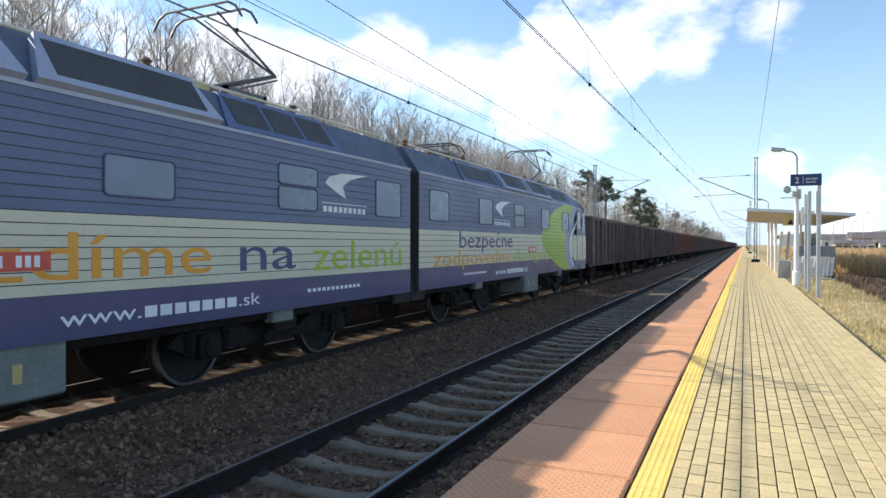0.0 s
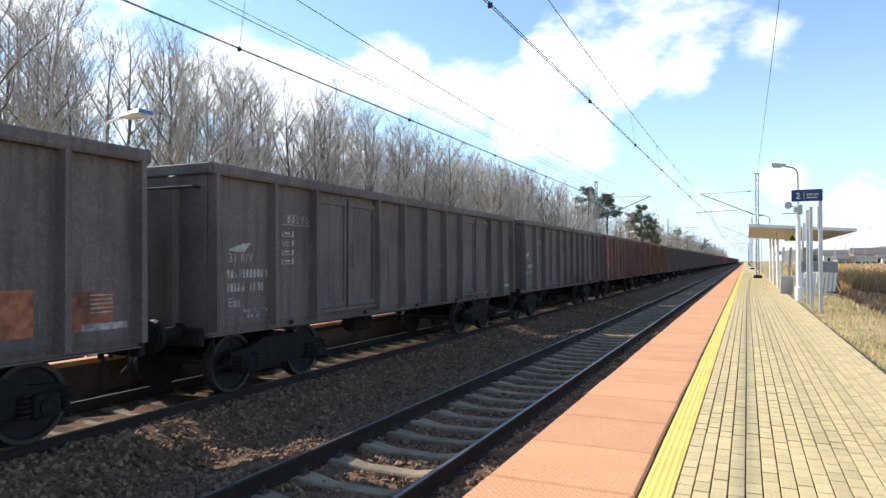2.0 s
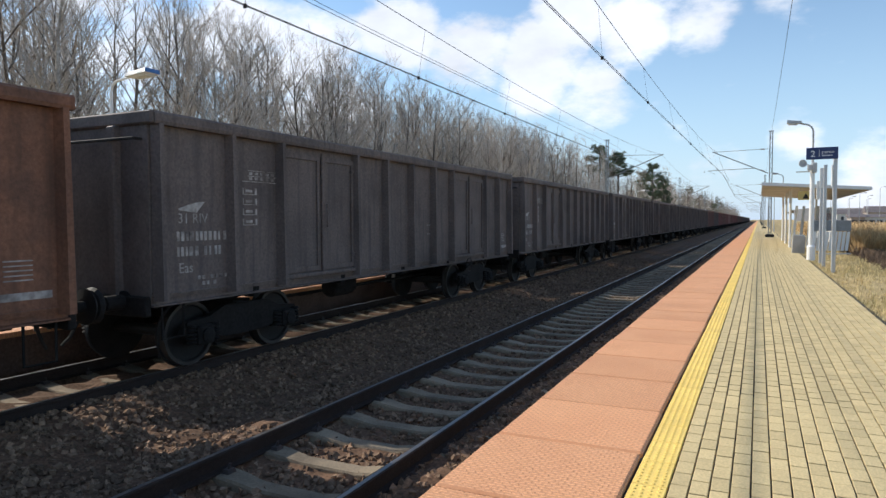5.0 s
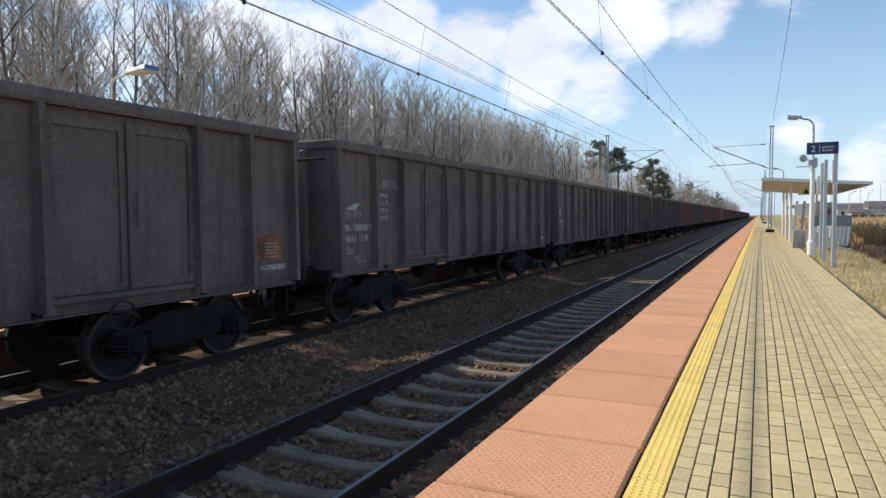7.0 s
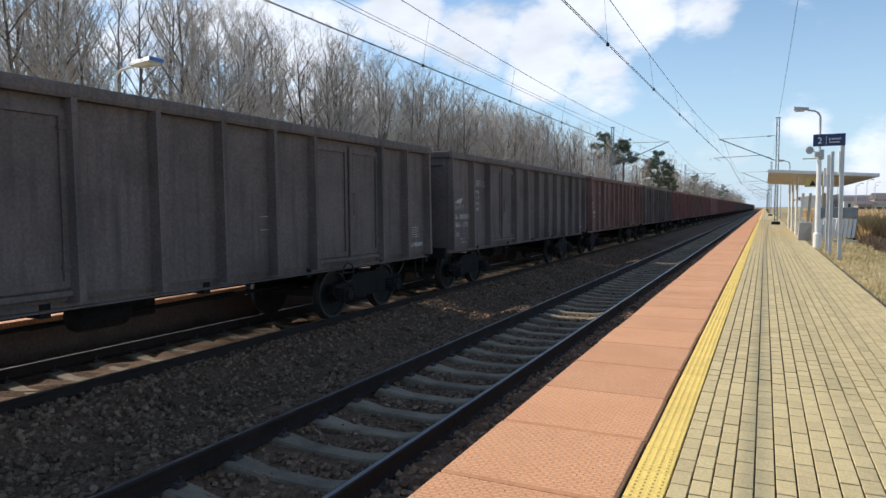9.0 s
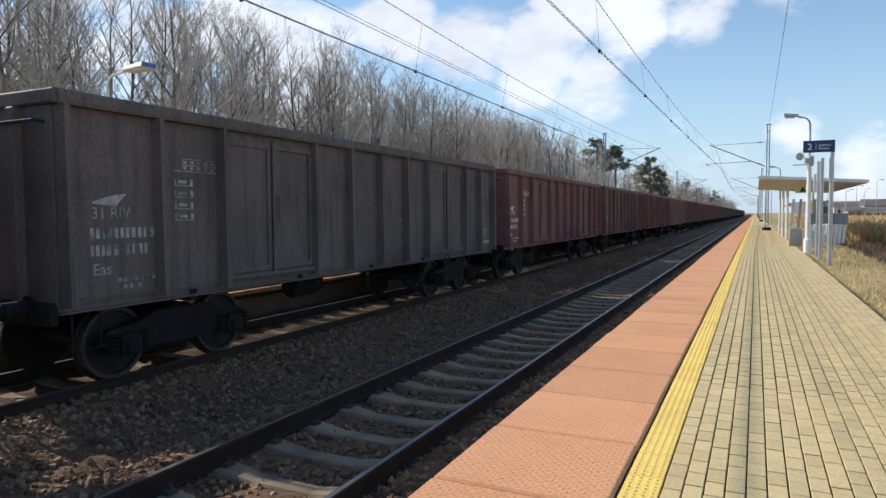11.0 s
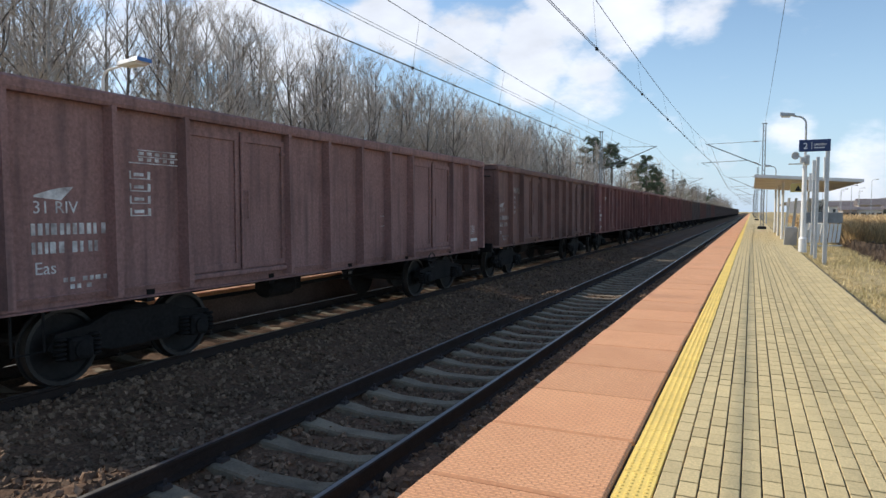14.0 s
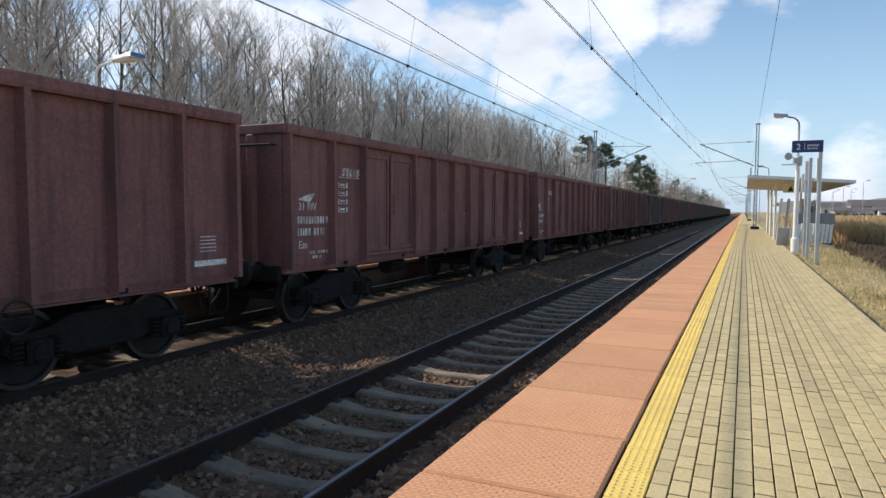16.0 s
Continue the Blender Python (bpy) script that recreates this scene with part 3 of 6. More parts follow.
def bogie(parent, y, detail=True):
    b = part("bogie", Geo().cbox(-0.98, 0.98, -0.2, 0.2, 0.50, 0.86, 0.03), "under", parent, at=(0, y, 0))
    for s in (-1, 1):
        f = Geo()
        # pressed side frame, dipped between the axles
        f.prism([(-1.25, 0.50), (-1.15, 0.66), (-0.75, 0.70), (-0.45, 0.82), (0.45, 0.82), (0.75, 0.70), (1.15, 0.66), (1.25, 0.50), (1.1, 0.40), (0.72, 0.44), (0.42, 0.36),
                 (-0.42, 0.36), (-0.72, 0.44), (-1.1, 0.40)], s * 1.0 - 0.05, s * 1.0 + 0.05, "x")
        part("side_frame", f, "under", b)
        for q in (-0.9, 0.9):
            a = Geo()
            a.cbox(s * 1.08 - 0.09, s * 1.08 + 0.09, q - 0.15, q + 0.15, 0.33, 0.60, 0.03)
            a.ring((s * 1.17, q, 0.46), (s, 0, 0), [(0.11, 0), (0.11, 0.03), (0.07, 0.045)], 12)
            part("axle_box", a, "under", b)
            for e in (-0.22, 0.22) if detail else ():
                c = Geo()
                for k in range(5):
                    c.ring((s * 1.08, q + e, 0.36 + k * 0.055), (0, 0, 1), [(0.06, 0), (0.075, 0.018), (0.06, 0.036)], 10)
                part("spring", c, "under", b)
    for q in (-0.9, 0.9):
        wheelset(parent, y + q)
    return b


def buffer_pair(parent, y, s, z=1.04):
    for x in (-0.875, 0.875):
        g = Geo()
        g.ring((x, y, z), (0, s, 0), [(0.14, 0), (0.14, 0.03), (0.095, 0.04), (0.095, 0.30), (0.07, 0.31), (0.07, 0.52)], 14)
        b = part("buffer", g, "under", parent)
        h = Geo()
        h.ring((x, y, z), (0, s, 0), [(0.19, 0.52), (0.225, 0.55), (0.225, 0.56), (0.1, 0.575)], 18)
        part("buffer_head", h, "black", b, "greasy black buffer plate")
    c = Geo()
    c.cbox(-0.06, 0.06, min(y, y + s * 0.4), max(y, y + s * 0.4), z - 0.09, z + 0.05, 0.015)
    c.tube((0, y + s * 0.38, z - 0.02), (0, y + s * 0.42, z - 0.35), 0.03, n=6)
    part("draw_hook", c, "under", parent)
    h = Geo()
    h.path([(0.3, y, z - 0.1), (0.3, y + s * 0.2, z - 0.2), (0.25, y + s * 0.32, z - 0.45), (0.2, y + s * 0.4, z - 0.55)], 0.022)
    part("brake_hose", h, "black", parent)


def paint(name, base, stain, amount=0.6, scale=1.1):
    """Old wagon paint: broad rusty and sooty fields, streaks and fine grain."""
    mat = material(name, base, 0.75, grain=26, amount=0.22, large=scale, stain=stain, stain_amount=amount, bump=0.18, spec=0.3)
    nt = mat.node_tree
    N, L = nt.nodes.new, nt.links.new
    bs = nt.nodes["Principled BSDF"]
    hue = [n for n in nt.nodes if n.type == "HUE_SAT"][0]
    co, mp, no, mr, mix = N("ShaderNodeTexCoord"), N("ShaderNodeMapping"), N("ShaderNodeTexNoise"), N("ShaderNodeMapRange"), N("ShaderNodeMix")
    mp.inputs["Scale"].default_value = (1, 5.0, 0.35)
    L(co.outputs["Object"], mp.inputs["Vector"]), L(mp.outputs[0], no.inputs["Vector"])
    no.inputs["Scale"].default_value, no.inputs["Detail"].default_value = 1.6, 6
    L(no.outputs["Fac"], mr.inputs["Value"])
    mr.inputs["From Min"].default_value, mr.inputs["From Max"].default_value = 0.48, 0.75
    mr.inputs["To Max"].default_value = 0.75
    mix.data_type = "RGBA"
    L(mr.outputs[0], mix.inputs["Factor"]), L(hue.outputs[0], mix.inputs[6])
    mix.inputs[7].default_value = (base[0] * 0.35 + 0.01, base[1] * 0.38 + 0.01, base[2] * 0.4 + 0.01, 1)
    L(mix.outputs[2], bs.inputs["Base Color"])
    return mat


M["paint_soot"] = paint("sooty_paint", (0.152, 0.118, 0.106), (0.076, 0.063, 0.059))
M["paint_rust"] = paint("rusty_paint", (0.23, 0.105, 0.062), (0.09, 0.058, 0.046), 0.85)
M["paint_brown"] = paint("brown_paint", (0.205, 0.110, 0.090), (0.095, 0.062, 0.056))
M["paint_red"] = paint("oxide_red_paint", (0.23, 0.102, 0.090), (0.13, 0.070, 0.063), 0.5)
M["paint_rose"] = paint("faded_rose_paint", (0.30, 0.165, 0.145), (0.17, 0.095, 0.084), 0.5)
LENGTH = 12.9


def wagon(paint_key, label, twin_doors, patches=(), detail=True):
    mark = "mark" if paint_key in ("paint_red", "paint_rose") else "mark_faint"
    top = thing("gondola_wagon", label, "wagon", "wagons of the coal train")
    hw = 1.31
    post_key = paint_key
    for s in (-1, 1):
        g = Geo()
        g.box(s * hw - 0.02, s * hw + 0.02, 0.03, LENGTH - 0.03, 1.08, WAGON_Z - 0.13)
        part("body_side", g, paint_key, top)
        r = Geo()
        r.prism([(s * (hw - 0.05), WAGON_Z - 0.16), (s * (hw + 0.125), WAGON_Z - 0.16), (s * (hw + 0.14), WAGON_Z - 0.12), (s * (hw + 0.14), WAGON_Z - 0.03), (s * (hw + 0.11), WAGON_Z),
                 (s * (hw - 0.05), WAGON_Z)], -0.02, LENGTH + 0.02)
        part("top_rail", r, paint_key, top)
        c = Geo()
        c.prism([(s * (hw - 0.1), 0.98), (s * (hw + 0.03), 0.98), (s * (hw + 0.03), 1.0), (s * (hw - 0.02), 1.01), (s * (hw - 0.02), 1.11), (s * (hw + 0.05), 1.12), (s * (hw + 0.05), 1.14), (s * (hw - 0.1), 1.14)], 0, LENGTH)
        part("side_sill", c, paint_key, top)
        doors = [2.40] + ([8.73] if twin_doors else [])
        posts = [0.07, 1.32, 2.40, 4.51, 5.60, 6.68, 7.74, 8.73] + ([10.84] if twin_doors else [9.78, 10.82]) + [11.84, LENGTH - 0.07]
        posts = posts if detail or s > 0 else []
        for y in posts:
            p = Geo()
            o = s * (hw + 0.018)
            w = 0.07
            # hat post, tapering in towards the top
            p.add([(o, y - w, 1.06), (o + s * 0.16, y - w * 0.6, 1.06), (o + s * 0.16, y + w * 0.6, 1.06), (o, y + w, 1.06),
                   (o, y - w * .9, WAGON_Z - 0.15), (o + s * 0.13, y - w * 0.5, WAGON_Z - 0.15), (o + s * 0.13, y + w * 0.5, WAGON_Z - 0.15), (o, y + w * .9, WAGON_Z - 0.15)],
                  [(0, 1, 5, 4), (1, 2, 6, 5), (2, 3, 7, 6), (4, 5, 6, 7), (3, 2, 1, 0)])
            part("post", p, post_key, top)
        for d in doors if detail or s > 0 else ():
            for k in range(2):
                y0 = d + 0.06 + k * 1.03
                y1 = y0 + 0.98
                l = Geo()
                x0, x1 = s * (hw + 0.021), s * (hw + 0.06)
                xa, xb = min(x0, x1), max(x0, x1)
                l.framed(x0, x1, s * (hw + 0.032), y0, y1, 1.22, 3.15, 0.085)
                leaf = part("door", l, paint_key, top)
                if detail:
                    for z in (1.45, 2.95):
                        hg = Geo()
                        hg.cbox(xa - 0.0, xb + 0.02, y0 - 0.03 if k == 0 else y1 - 0.1, y0 + 0.1 if k == 0 else y1 + 0.03, z - 0.03, z + 0.03, 0.008)
                        part("hinge", hg, paint_key, leaf)
            b = Geo()
            x = s * (hw + 0.085)
            b.tube((x, d + 1.06, 1.15), (x, d + 1.06, 3.2), 0.022, n=6)
            b.path([(x, d + 1.06, 2.35), (x + s * 0.03, d + 1.16, 2.35), (x + s * 0.03, d + 1.16, 1.95), (x, d + 1.06, 1.95)], 0.016)
            part("door_bar", b, paint_key, top)
            f = Geo()
            f.cbox(min(s * (hw + .02), s * (hw + .1)), max(s * (hw + .02), s * (hw + .1)), d + 0.06, d + 2.05, 1.13, 1.2, 0.01)
            part("door_sill", f, paint_key, top)
    for y0, s in ((0.0, -1), (LENGTH, 1)):
        g = Geo()
        g.box(-hw, hw, y0 - 0.02, y0 + 0.02, 1.08, WAGON_Z - 0.13)
        part("body_end", g, paint_key, top)
        r = Geo()
        r.cbox(-hw - 0.12, hw + 0.12, y0 - 0.07, y0 + 0.07, WAGON_Z - 0.16, WAGON_Z + 0.004, 0.02)
        part("end_rail", r, paint_key, top)
        for x in (-0.75, 0.75):
            p = Geo()
            p.cbox(x - 0.07, x + 0.07, min(y0, y0 + s * 0.12), max(y0, y0 + s * 0.12), 1.0, WAGON_Z - 0.16, 0.02)
            part("end_post", p, paint_key, top)
        h = Geo()
        h.path([(-1.2, y0 + s * 0.02, 3.08), (-1.2, y0 + s * 0.14, 3.08), (1.2, y0 + s * 0.14, 3.08), (1.2, y0 + s * 0.02, 3.08)], 0.02)
        part("handrail", h, "wheel", top, "worn bare steel handrail")
        b = Geo()
        b.cbox(-1.3, 1.3, min(y0, y0 + s * 0.1), max(y0, y0 + s * 0.1), 0.86, 1.12, 0.015)
        part("buffer_beam", b, "under", top)
        if detail:
            for q in (-1, 1):
                st = Geo()
                st.path([(q * 1.3, y0 - s * 0.15, 1.0), (q * 1.3, y0 - s * 0.15, 0.55), (q * 1.3, y0 - s * 0.5, 0.55), (q * 1.3, y0 - s * 0.5, 1.0)], 0.016)
                part("step", st, "under", top)
            buffer_pair(top, y0 + s * 0.05, s)
    f = Geo()
    f.box(-hw, hw, 0, LENGTH, 1.10, 1.16)
    part("floor", f, "under", top)
    u = Geo()
    u.box(-0.45, -0.25, 0.1, LENGTH - 0.1, 0.82, 1.08).box(0.25, 0.45, 0.1, LENGTH - 0.1, 0.82, 1.08)
    for y in (1.9, 4.2, 6.45, 8.7, 11.0):
        u.box(-1.3, 1.3, y - 0.06, y + 0.06, 0.92, 1.10)
    part("underframe", u, "under", top)
    for y in (1.95, LENGTH - 1.95):
        bogie(top, y, detail)
    if detail:
        t = Geo()
        t.ring((0.25, 5.2, 0.7), (0, 1, 0), [(0.17, 0), (0.2, 0.06), (0.2, 0.7), (0.17, 0.76)], 14)
        part("air_tank", t, "under", top)
        c = Geo()
        c.cbox(-0.5, -0.1, 6.2, 6.8, 0.5, 0.85, 0.03)
        c.path([(0, 3.0, 0.62), (0, 10.0, 0.62)], 0.03)
        c.path([(-0.3, 5.0, 0.55), (-0.3, 8.6, 0.6)], 0.025)
        part("brake_gear", c, "under", top)
        for s in (-1, 1):
            w = Geo()
            pts = [(s * 1.47, 9.6 + 0.17 * math.cos(a), 0.93 + 0.17 * math.sin(a)) for a in [i * math.pi / 8 for i in range(17)]]
            w.path(pts, 0.014, 5)
            w.path([(s * 1.47, 9.43, 0.93), (s * 1.47, 9.77, 0.93)], 0.01, 5)
            w.tube((s * 1.2, 9.6, 0.93), (s * 1.49, 9.6, 0.93), 0.02, n=6)
            part("hand_wheel", w, "wheel", top, "bare steel brake hand wheel")
        sd = hw + 0.024
        mk = Geo()
        # bars where stencilled codes stand
        for z, y0, y1 in ((1.86, 0.38, 1.22), (1.66, 0.38, 1.12), (1.30, 0.72, 1.25), (1.22, 0.80, 1.1)):
            y = y0
            rr = random.Random(int(z * 100))
            while y < y1:
                w = rr.uniform(0.05, 0.09)
                h = 0.062 if z > 1.5 else 0.025
                mk.box(sd - 0.004, sd + 0.003, y, y + w * 0.7, z - h, z + h)
                y += w * (1.15 if rr.random() < 0.75 else 1.9)
        for z, y0, y1 in ((2.72, 1.72, 2.5), (2.8, 1.72, 2.5), (2.64, 1.6, 2.5)):
            mk.box(sd - 0.004, sd + 0.003, y0, y1, z - 0.006, z + 0.006)
        for k in range(7):
            mk.box(sd - 0.004, sd + 0.003, 1.74 + k * 0.12, 1.80 + k * 0.12, 2.665, 2.705)
            mk.box(sd - 0.004, sd + 0.003, 1.74 + k * 0.12, 1.81 + k * 0.12, 2.74, 2.78)
        for z in (2.45, 2.3, 2.15, 2.0):
            mk.box(sd - 0.004, sd + 0.003, 1.6, 1.9, z - 0.006, z + 0.006).box(sd - 0.004, sd + 0.003, 1.6, 1.62, z, z + 0.09).box(sd - 0.004, sd + 0.003, 1.86, 1.9, z, z + 0.09)
            mk.box(sd - 0.004, sd + 0.003, 1.66, 1.8, z + 0.03, z + 0.07)
        for z in (1.45, 1.5, 1.55, 1.6, 1.65):
            mk.box(sd - 0.004, sd + 0.003, 12.2, 12.5, z, z + 0.014)
        mk.box(sd - 0.004, sd + 0.003, 12.1, 12.7, 1.25, 1.33).box(sd - 0.004, sd + 0.003, 7.5, 7.75, 1.75, 1.76).box(sd - 0.004, sd + 0.003, 7.5, 7.75, 1.95, 1.96)
        # company crescent
        sw = [(0.42 + 0.45 * k / 8, 2.22 + 0.10 * math.sin(k / 8 * 1.5)) for k in range(9)]
        lo = [(0.42 + 0.30 * k / 8, 2.20 - 0.03 * k / 8) for k in range(8, -1, -1)]
        pr = sw + lo
        mk.prism(pr, sd - 0.004, sd + 0.003, "x")
        tagged(part("stencilled_markings", mk, mark, top, "worn white stencilled markings"), kind="stuff")
        for body, z, y in (("31 RIV", 2.03, 0.40), ("Eas", 1.38, 0.40)):
            me = text_mesh(body, 0.19, mark)
            tagged(part("lettering", me, None, top, at=Matrix.Translation((sd, y, z)) @ pose(0, 0, 0, 90, 0, 90)), "white stencilled lettering", kind="stuff")
        for y0, y1, z0, z1 in patches:
            p = Geo()
            p.box(sd - 0.01, sd + 0.0015, y0, y1, z0, z1)
            part("repaired_panel", p, "orange_patch", top, "patch of fresh orange primer")
    return top


def build_wagons():
    protos = {}
    kinds = {
        "soot": ("paint_soot", "sooty brown-black open steel coal wagon with ribbed sides", False, ()),
        "soot0": ("paint_soot", "sooty coal wagon with orange primer patches at one end", False, ((10.75, 11.55, 1.25, 1.75), (11.9, 12.5, 1.25, 1.7))),
        "soot7": ("paint_soot", "sooty coal wagon with a small orange patch by its corner", True, ((0.3, 0.95, 1.3, 1.6), (12.0, 12.6, 1.4, 1.8))),
        "soot9": ("paint_soot", "sooty brown-black open coal wagon with two doors a side", True, ()),
        "rust3": ("paint_brown", "dark open coal wagon with rust-orange panels", False, ((0.2, 1.3, 1.5, 2.7), (1.55, 2.55, 1.4, 2.9), (4.98, 5.9, 1.3, 1.9), (11.85, 12.75, 1.5, 2.2))),
        "rust": ("paint_rust", "open steel coal wagon with rusty orange-brown panels", True, ()),
        "brown": ("paint_brown", "dark brown open steel coal wagon with ribbed sides", False, ()),
        "brown2": ("paint_brown", "dark brown open coal wagon with two doors a side", True, ()),
        "red": ("paint_red", "oxide-red open steel coal wagon with white stencils", False, ()),
        "red2": ("paint_red", "oxide-red open coal wagon with two doors a side", True, ()),
        "rose": ("paint_rose", "faded rose-brown open coal wagon with two doors a side", True, ()),
    }
    order = ["soot0", "soot9", "soot9", "rust3", "rust", "soot9", "soot", "soot7", "soot9", "soot9", "soot9", "soot", "brown2", "soot9", "red2", "brown2", "red2", "rose", "brown2", "red", "red2", "red2", "brown2",
             "soot9", "brown2", "soot9", "brown2"] + ["soot", "soot9"] * 10
    for k, key in enumerate(order):
        full = k < 27
        if (key, full) not in protos:
            protos[key, full] = wagon(*kinds[key][:3], patches=kinds[key][3], detail=full)
            ob = protos[key, full]
        else:
            ob = copy_thing(protos[key, full], Matrix.Identity(4))
        TRAIN.append((ob, 0.5 + k * PITCH))


build_wagons()


# ---- the locomotive ----
M["loco_blue"] = material("loco_blue", (0.098, 0.135, 0.245), 0.45, grain=30, amount=0.1, large=0.8, stain=(0.085, 0.108, 0.19), bump=0.04, coat=0.1)
M["loco_cream"] = material("loco_cream", (0.62, 0.60, 0.46), 0.45, grain=30, amount=0.05, large=0.8, stain=(0.55, 0.51, 0.40), bump=0.04, coat=0.1)
M["loco_purple"] = material("loco_purple", (0.072, 0.07, 0.165), 0.45, grain=30, amount=0.08, large=0.8, stain=(0.055, 0.052, 0.11), bump=0.04, coat=0.1)
M["loco_green"] = material("loco_green", (0.32, 0.50, 0.035), 0.42, grain=30, amount=0.06, large=0.8, stain=(0.24, 0.37, 0.04), bump=0.04, coat=0.1)
M["loco_grey"] = material("loco_grey", (0.36, 0.40, 0.50), 0.5, grain=24, amount=0.08, large=1, bump=0.05)
M["loco_roof"] = material("loco_roof", (0.12, 0.14, 0.19), 0.6, 0.2, grain=24, amount=0.15, large=1.2, bump=0.08)
M["seal"] = material("window_seal", (0.075, 0.10, 0.17), 0.6, grain=30, amount=0.1, bump=0)
M["louvre"] = material("slat_and_groove_dark", (0.06, 0.06, 0.066), 0.6, grain=30, amount=0.2, bump=0.05)
M["loco_window"] = material("blind_window", (0.19, 0.255, 0.34), 0.3, grain=4, amount=0.1, large=1, bump=0)
M["cab_glass"] = material("cab_glass", (0.10, 0.14, 0.19), 0.05, grain=4, amount=0.1, bump=0)
M["letter_orange"] = material("letter_orange", (0.80, 0.36, 0.035), 0.5, grain=20, amount=0.05, bump=0)
M["letter_blue"] = material("letter_blue", (0.07, 0.075, 0.20), 0.5, grain=20, amount=0.05, bump=0)
M["letter_green"] = material("letter_green", (0.36, 0.50, 0.04), 0.5, grain=20, amount=0.05, bump=0)
M["letter_white"] = material("letter_white", (0.80, 0.82, 0.84), 0.5, grain=20, amount=0.04, bump=0)
M["plate_red"] = material("plate_red", (0.62, 0.10, 0.06), 0.5, grain=20, amount=0.06, bump=0)
M["panto_red"] = material("pantograph_steel", (0.14, 0.13, 0.13), 0.5, 0.6, grain=20, amount=0.15, bump=0.05)
M["battery_box"] = material("battery_box", (0.20, 0.22, 0.20), 0.7, grain=20, amount=0.15, large=2, bump=0.1)
SEC = 17.03
HW = 1.44


def side_text(body, size, mat, y, z, width, parent, label):
    me = text_mesh(body, size, mat, width, 0.0015)
    part("lettering", me, None, parent, label, at=Matrix.Translation((HW + 0.017, y, z)) @ pose(0, 0, 0, 90, 0, 90))


def rounded(y0, y1, z0, z1, r, k=4):
    pts = []
    for cy, cz, a0 in ((y1 - r, z1 - r, 0), (y0 + r, z1 - r, 90), (y0 + r, z0 + r, 180), (y1 - r, z0 + r, 270)):
        pts += [(cy + r * math.cos(radians(a0 + 90 * i / k)), cz + r * math.sin(radians(a0 + 90 * i / k))) for i in range(k + 1)]
    return pts


def pantograph(parent, y, z, raised, flip):
    """Single-arm pantograph: base, insulators, lower arm, upper arm, bow with carbon strips."""
    top = part("pantograph", Geo().box(-0.5, 0.5, y - 0.5, y - 0.42, z + 0.28, z + 0.34).box(-0.5, 0.5, y + 0.42, y + 0.5, z + 0.28, z + 0.34).box(-0.5, -0.42, y - 0.5, y + 0.5, z + 0.28, z + 0.34)
               .box(0.42, 0.5, y - 0.5, y + 0.5, z + 0.28, z + 0.34), "panto_red", parent)
    for x in (-0.45, 0.45):
        for q in (-0.45, 0.45):
            g = Geo()
            for i in range(4):
                g.ring((x, y + q, z + i * 0.07), (0, 0, 1), [(0.04, 0), (0.07, 0.03), (0.04, 0.07)], 10)
            part("insulator", g, "insulator", top)
    knee_z = z + (0.95 if raised else 0.5)
    head_z = 5.92 if raised else z + 0.62
    d = -1 if flip else 1
    b, kn = Vector((0, y - d * 0.35, z + 0.36)), Vector((0, y + d * (1.35 if raised else 1.3), knee_z))
    hd = Vector((0, y - d * (0.45 if raised else 0.5), head_z - 0.08))
    g = Geo()
    g.tube(b, kn, 0.05, 0.035, 8)
    g.tube(b + Vector((0.12, d * 0.3, 0)), kn + Vector((0.05, 0, -0.08)), 0.018, n=6)
    part("lower_arm", g, "panto_red", top)
    g = Geo()
    for x in (-0.28, 0.28):
        g.tube(kn, hd + Vector((x, 0, 0)), 0.025, 0.018, 6)
    g.tube(kn, hd + Vector((0, 0, -0.1)), 0.012, n=5)
    part("upper_arm", g, "panto_red", top)
    g = Geo()
    for q in (-0.18, 0.18):
        pts = [(-0.95, hd.y + q, hd.z - 0.22), (-0.82, hd.y + q, hd.z - 0.03), (-0.66, hd.y + q, hd.z + 0.05), (0.66, hd.y + q, hd.z + 0.05), (0.82, hd.y + q, hd.z - 0.03), (0.95, hd.y + q, hd.z - 0.22)]
        g.path(pts, 0.022, 6)
    for x in (-0.4, 0.4):
        g.tube((x, hd.y - 0.18, hd.z + 0.03), (x, hd.y + 0.18, hd.z + 0.03), 0.016, n=6)
    part("bow", g, "panto_red", top)


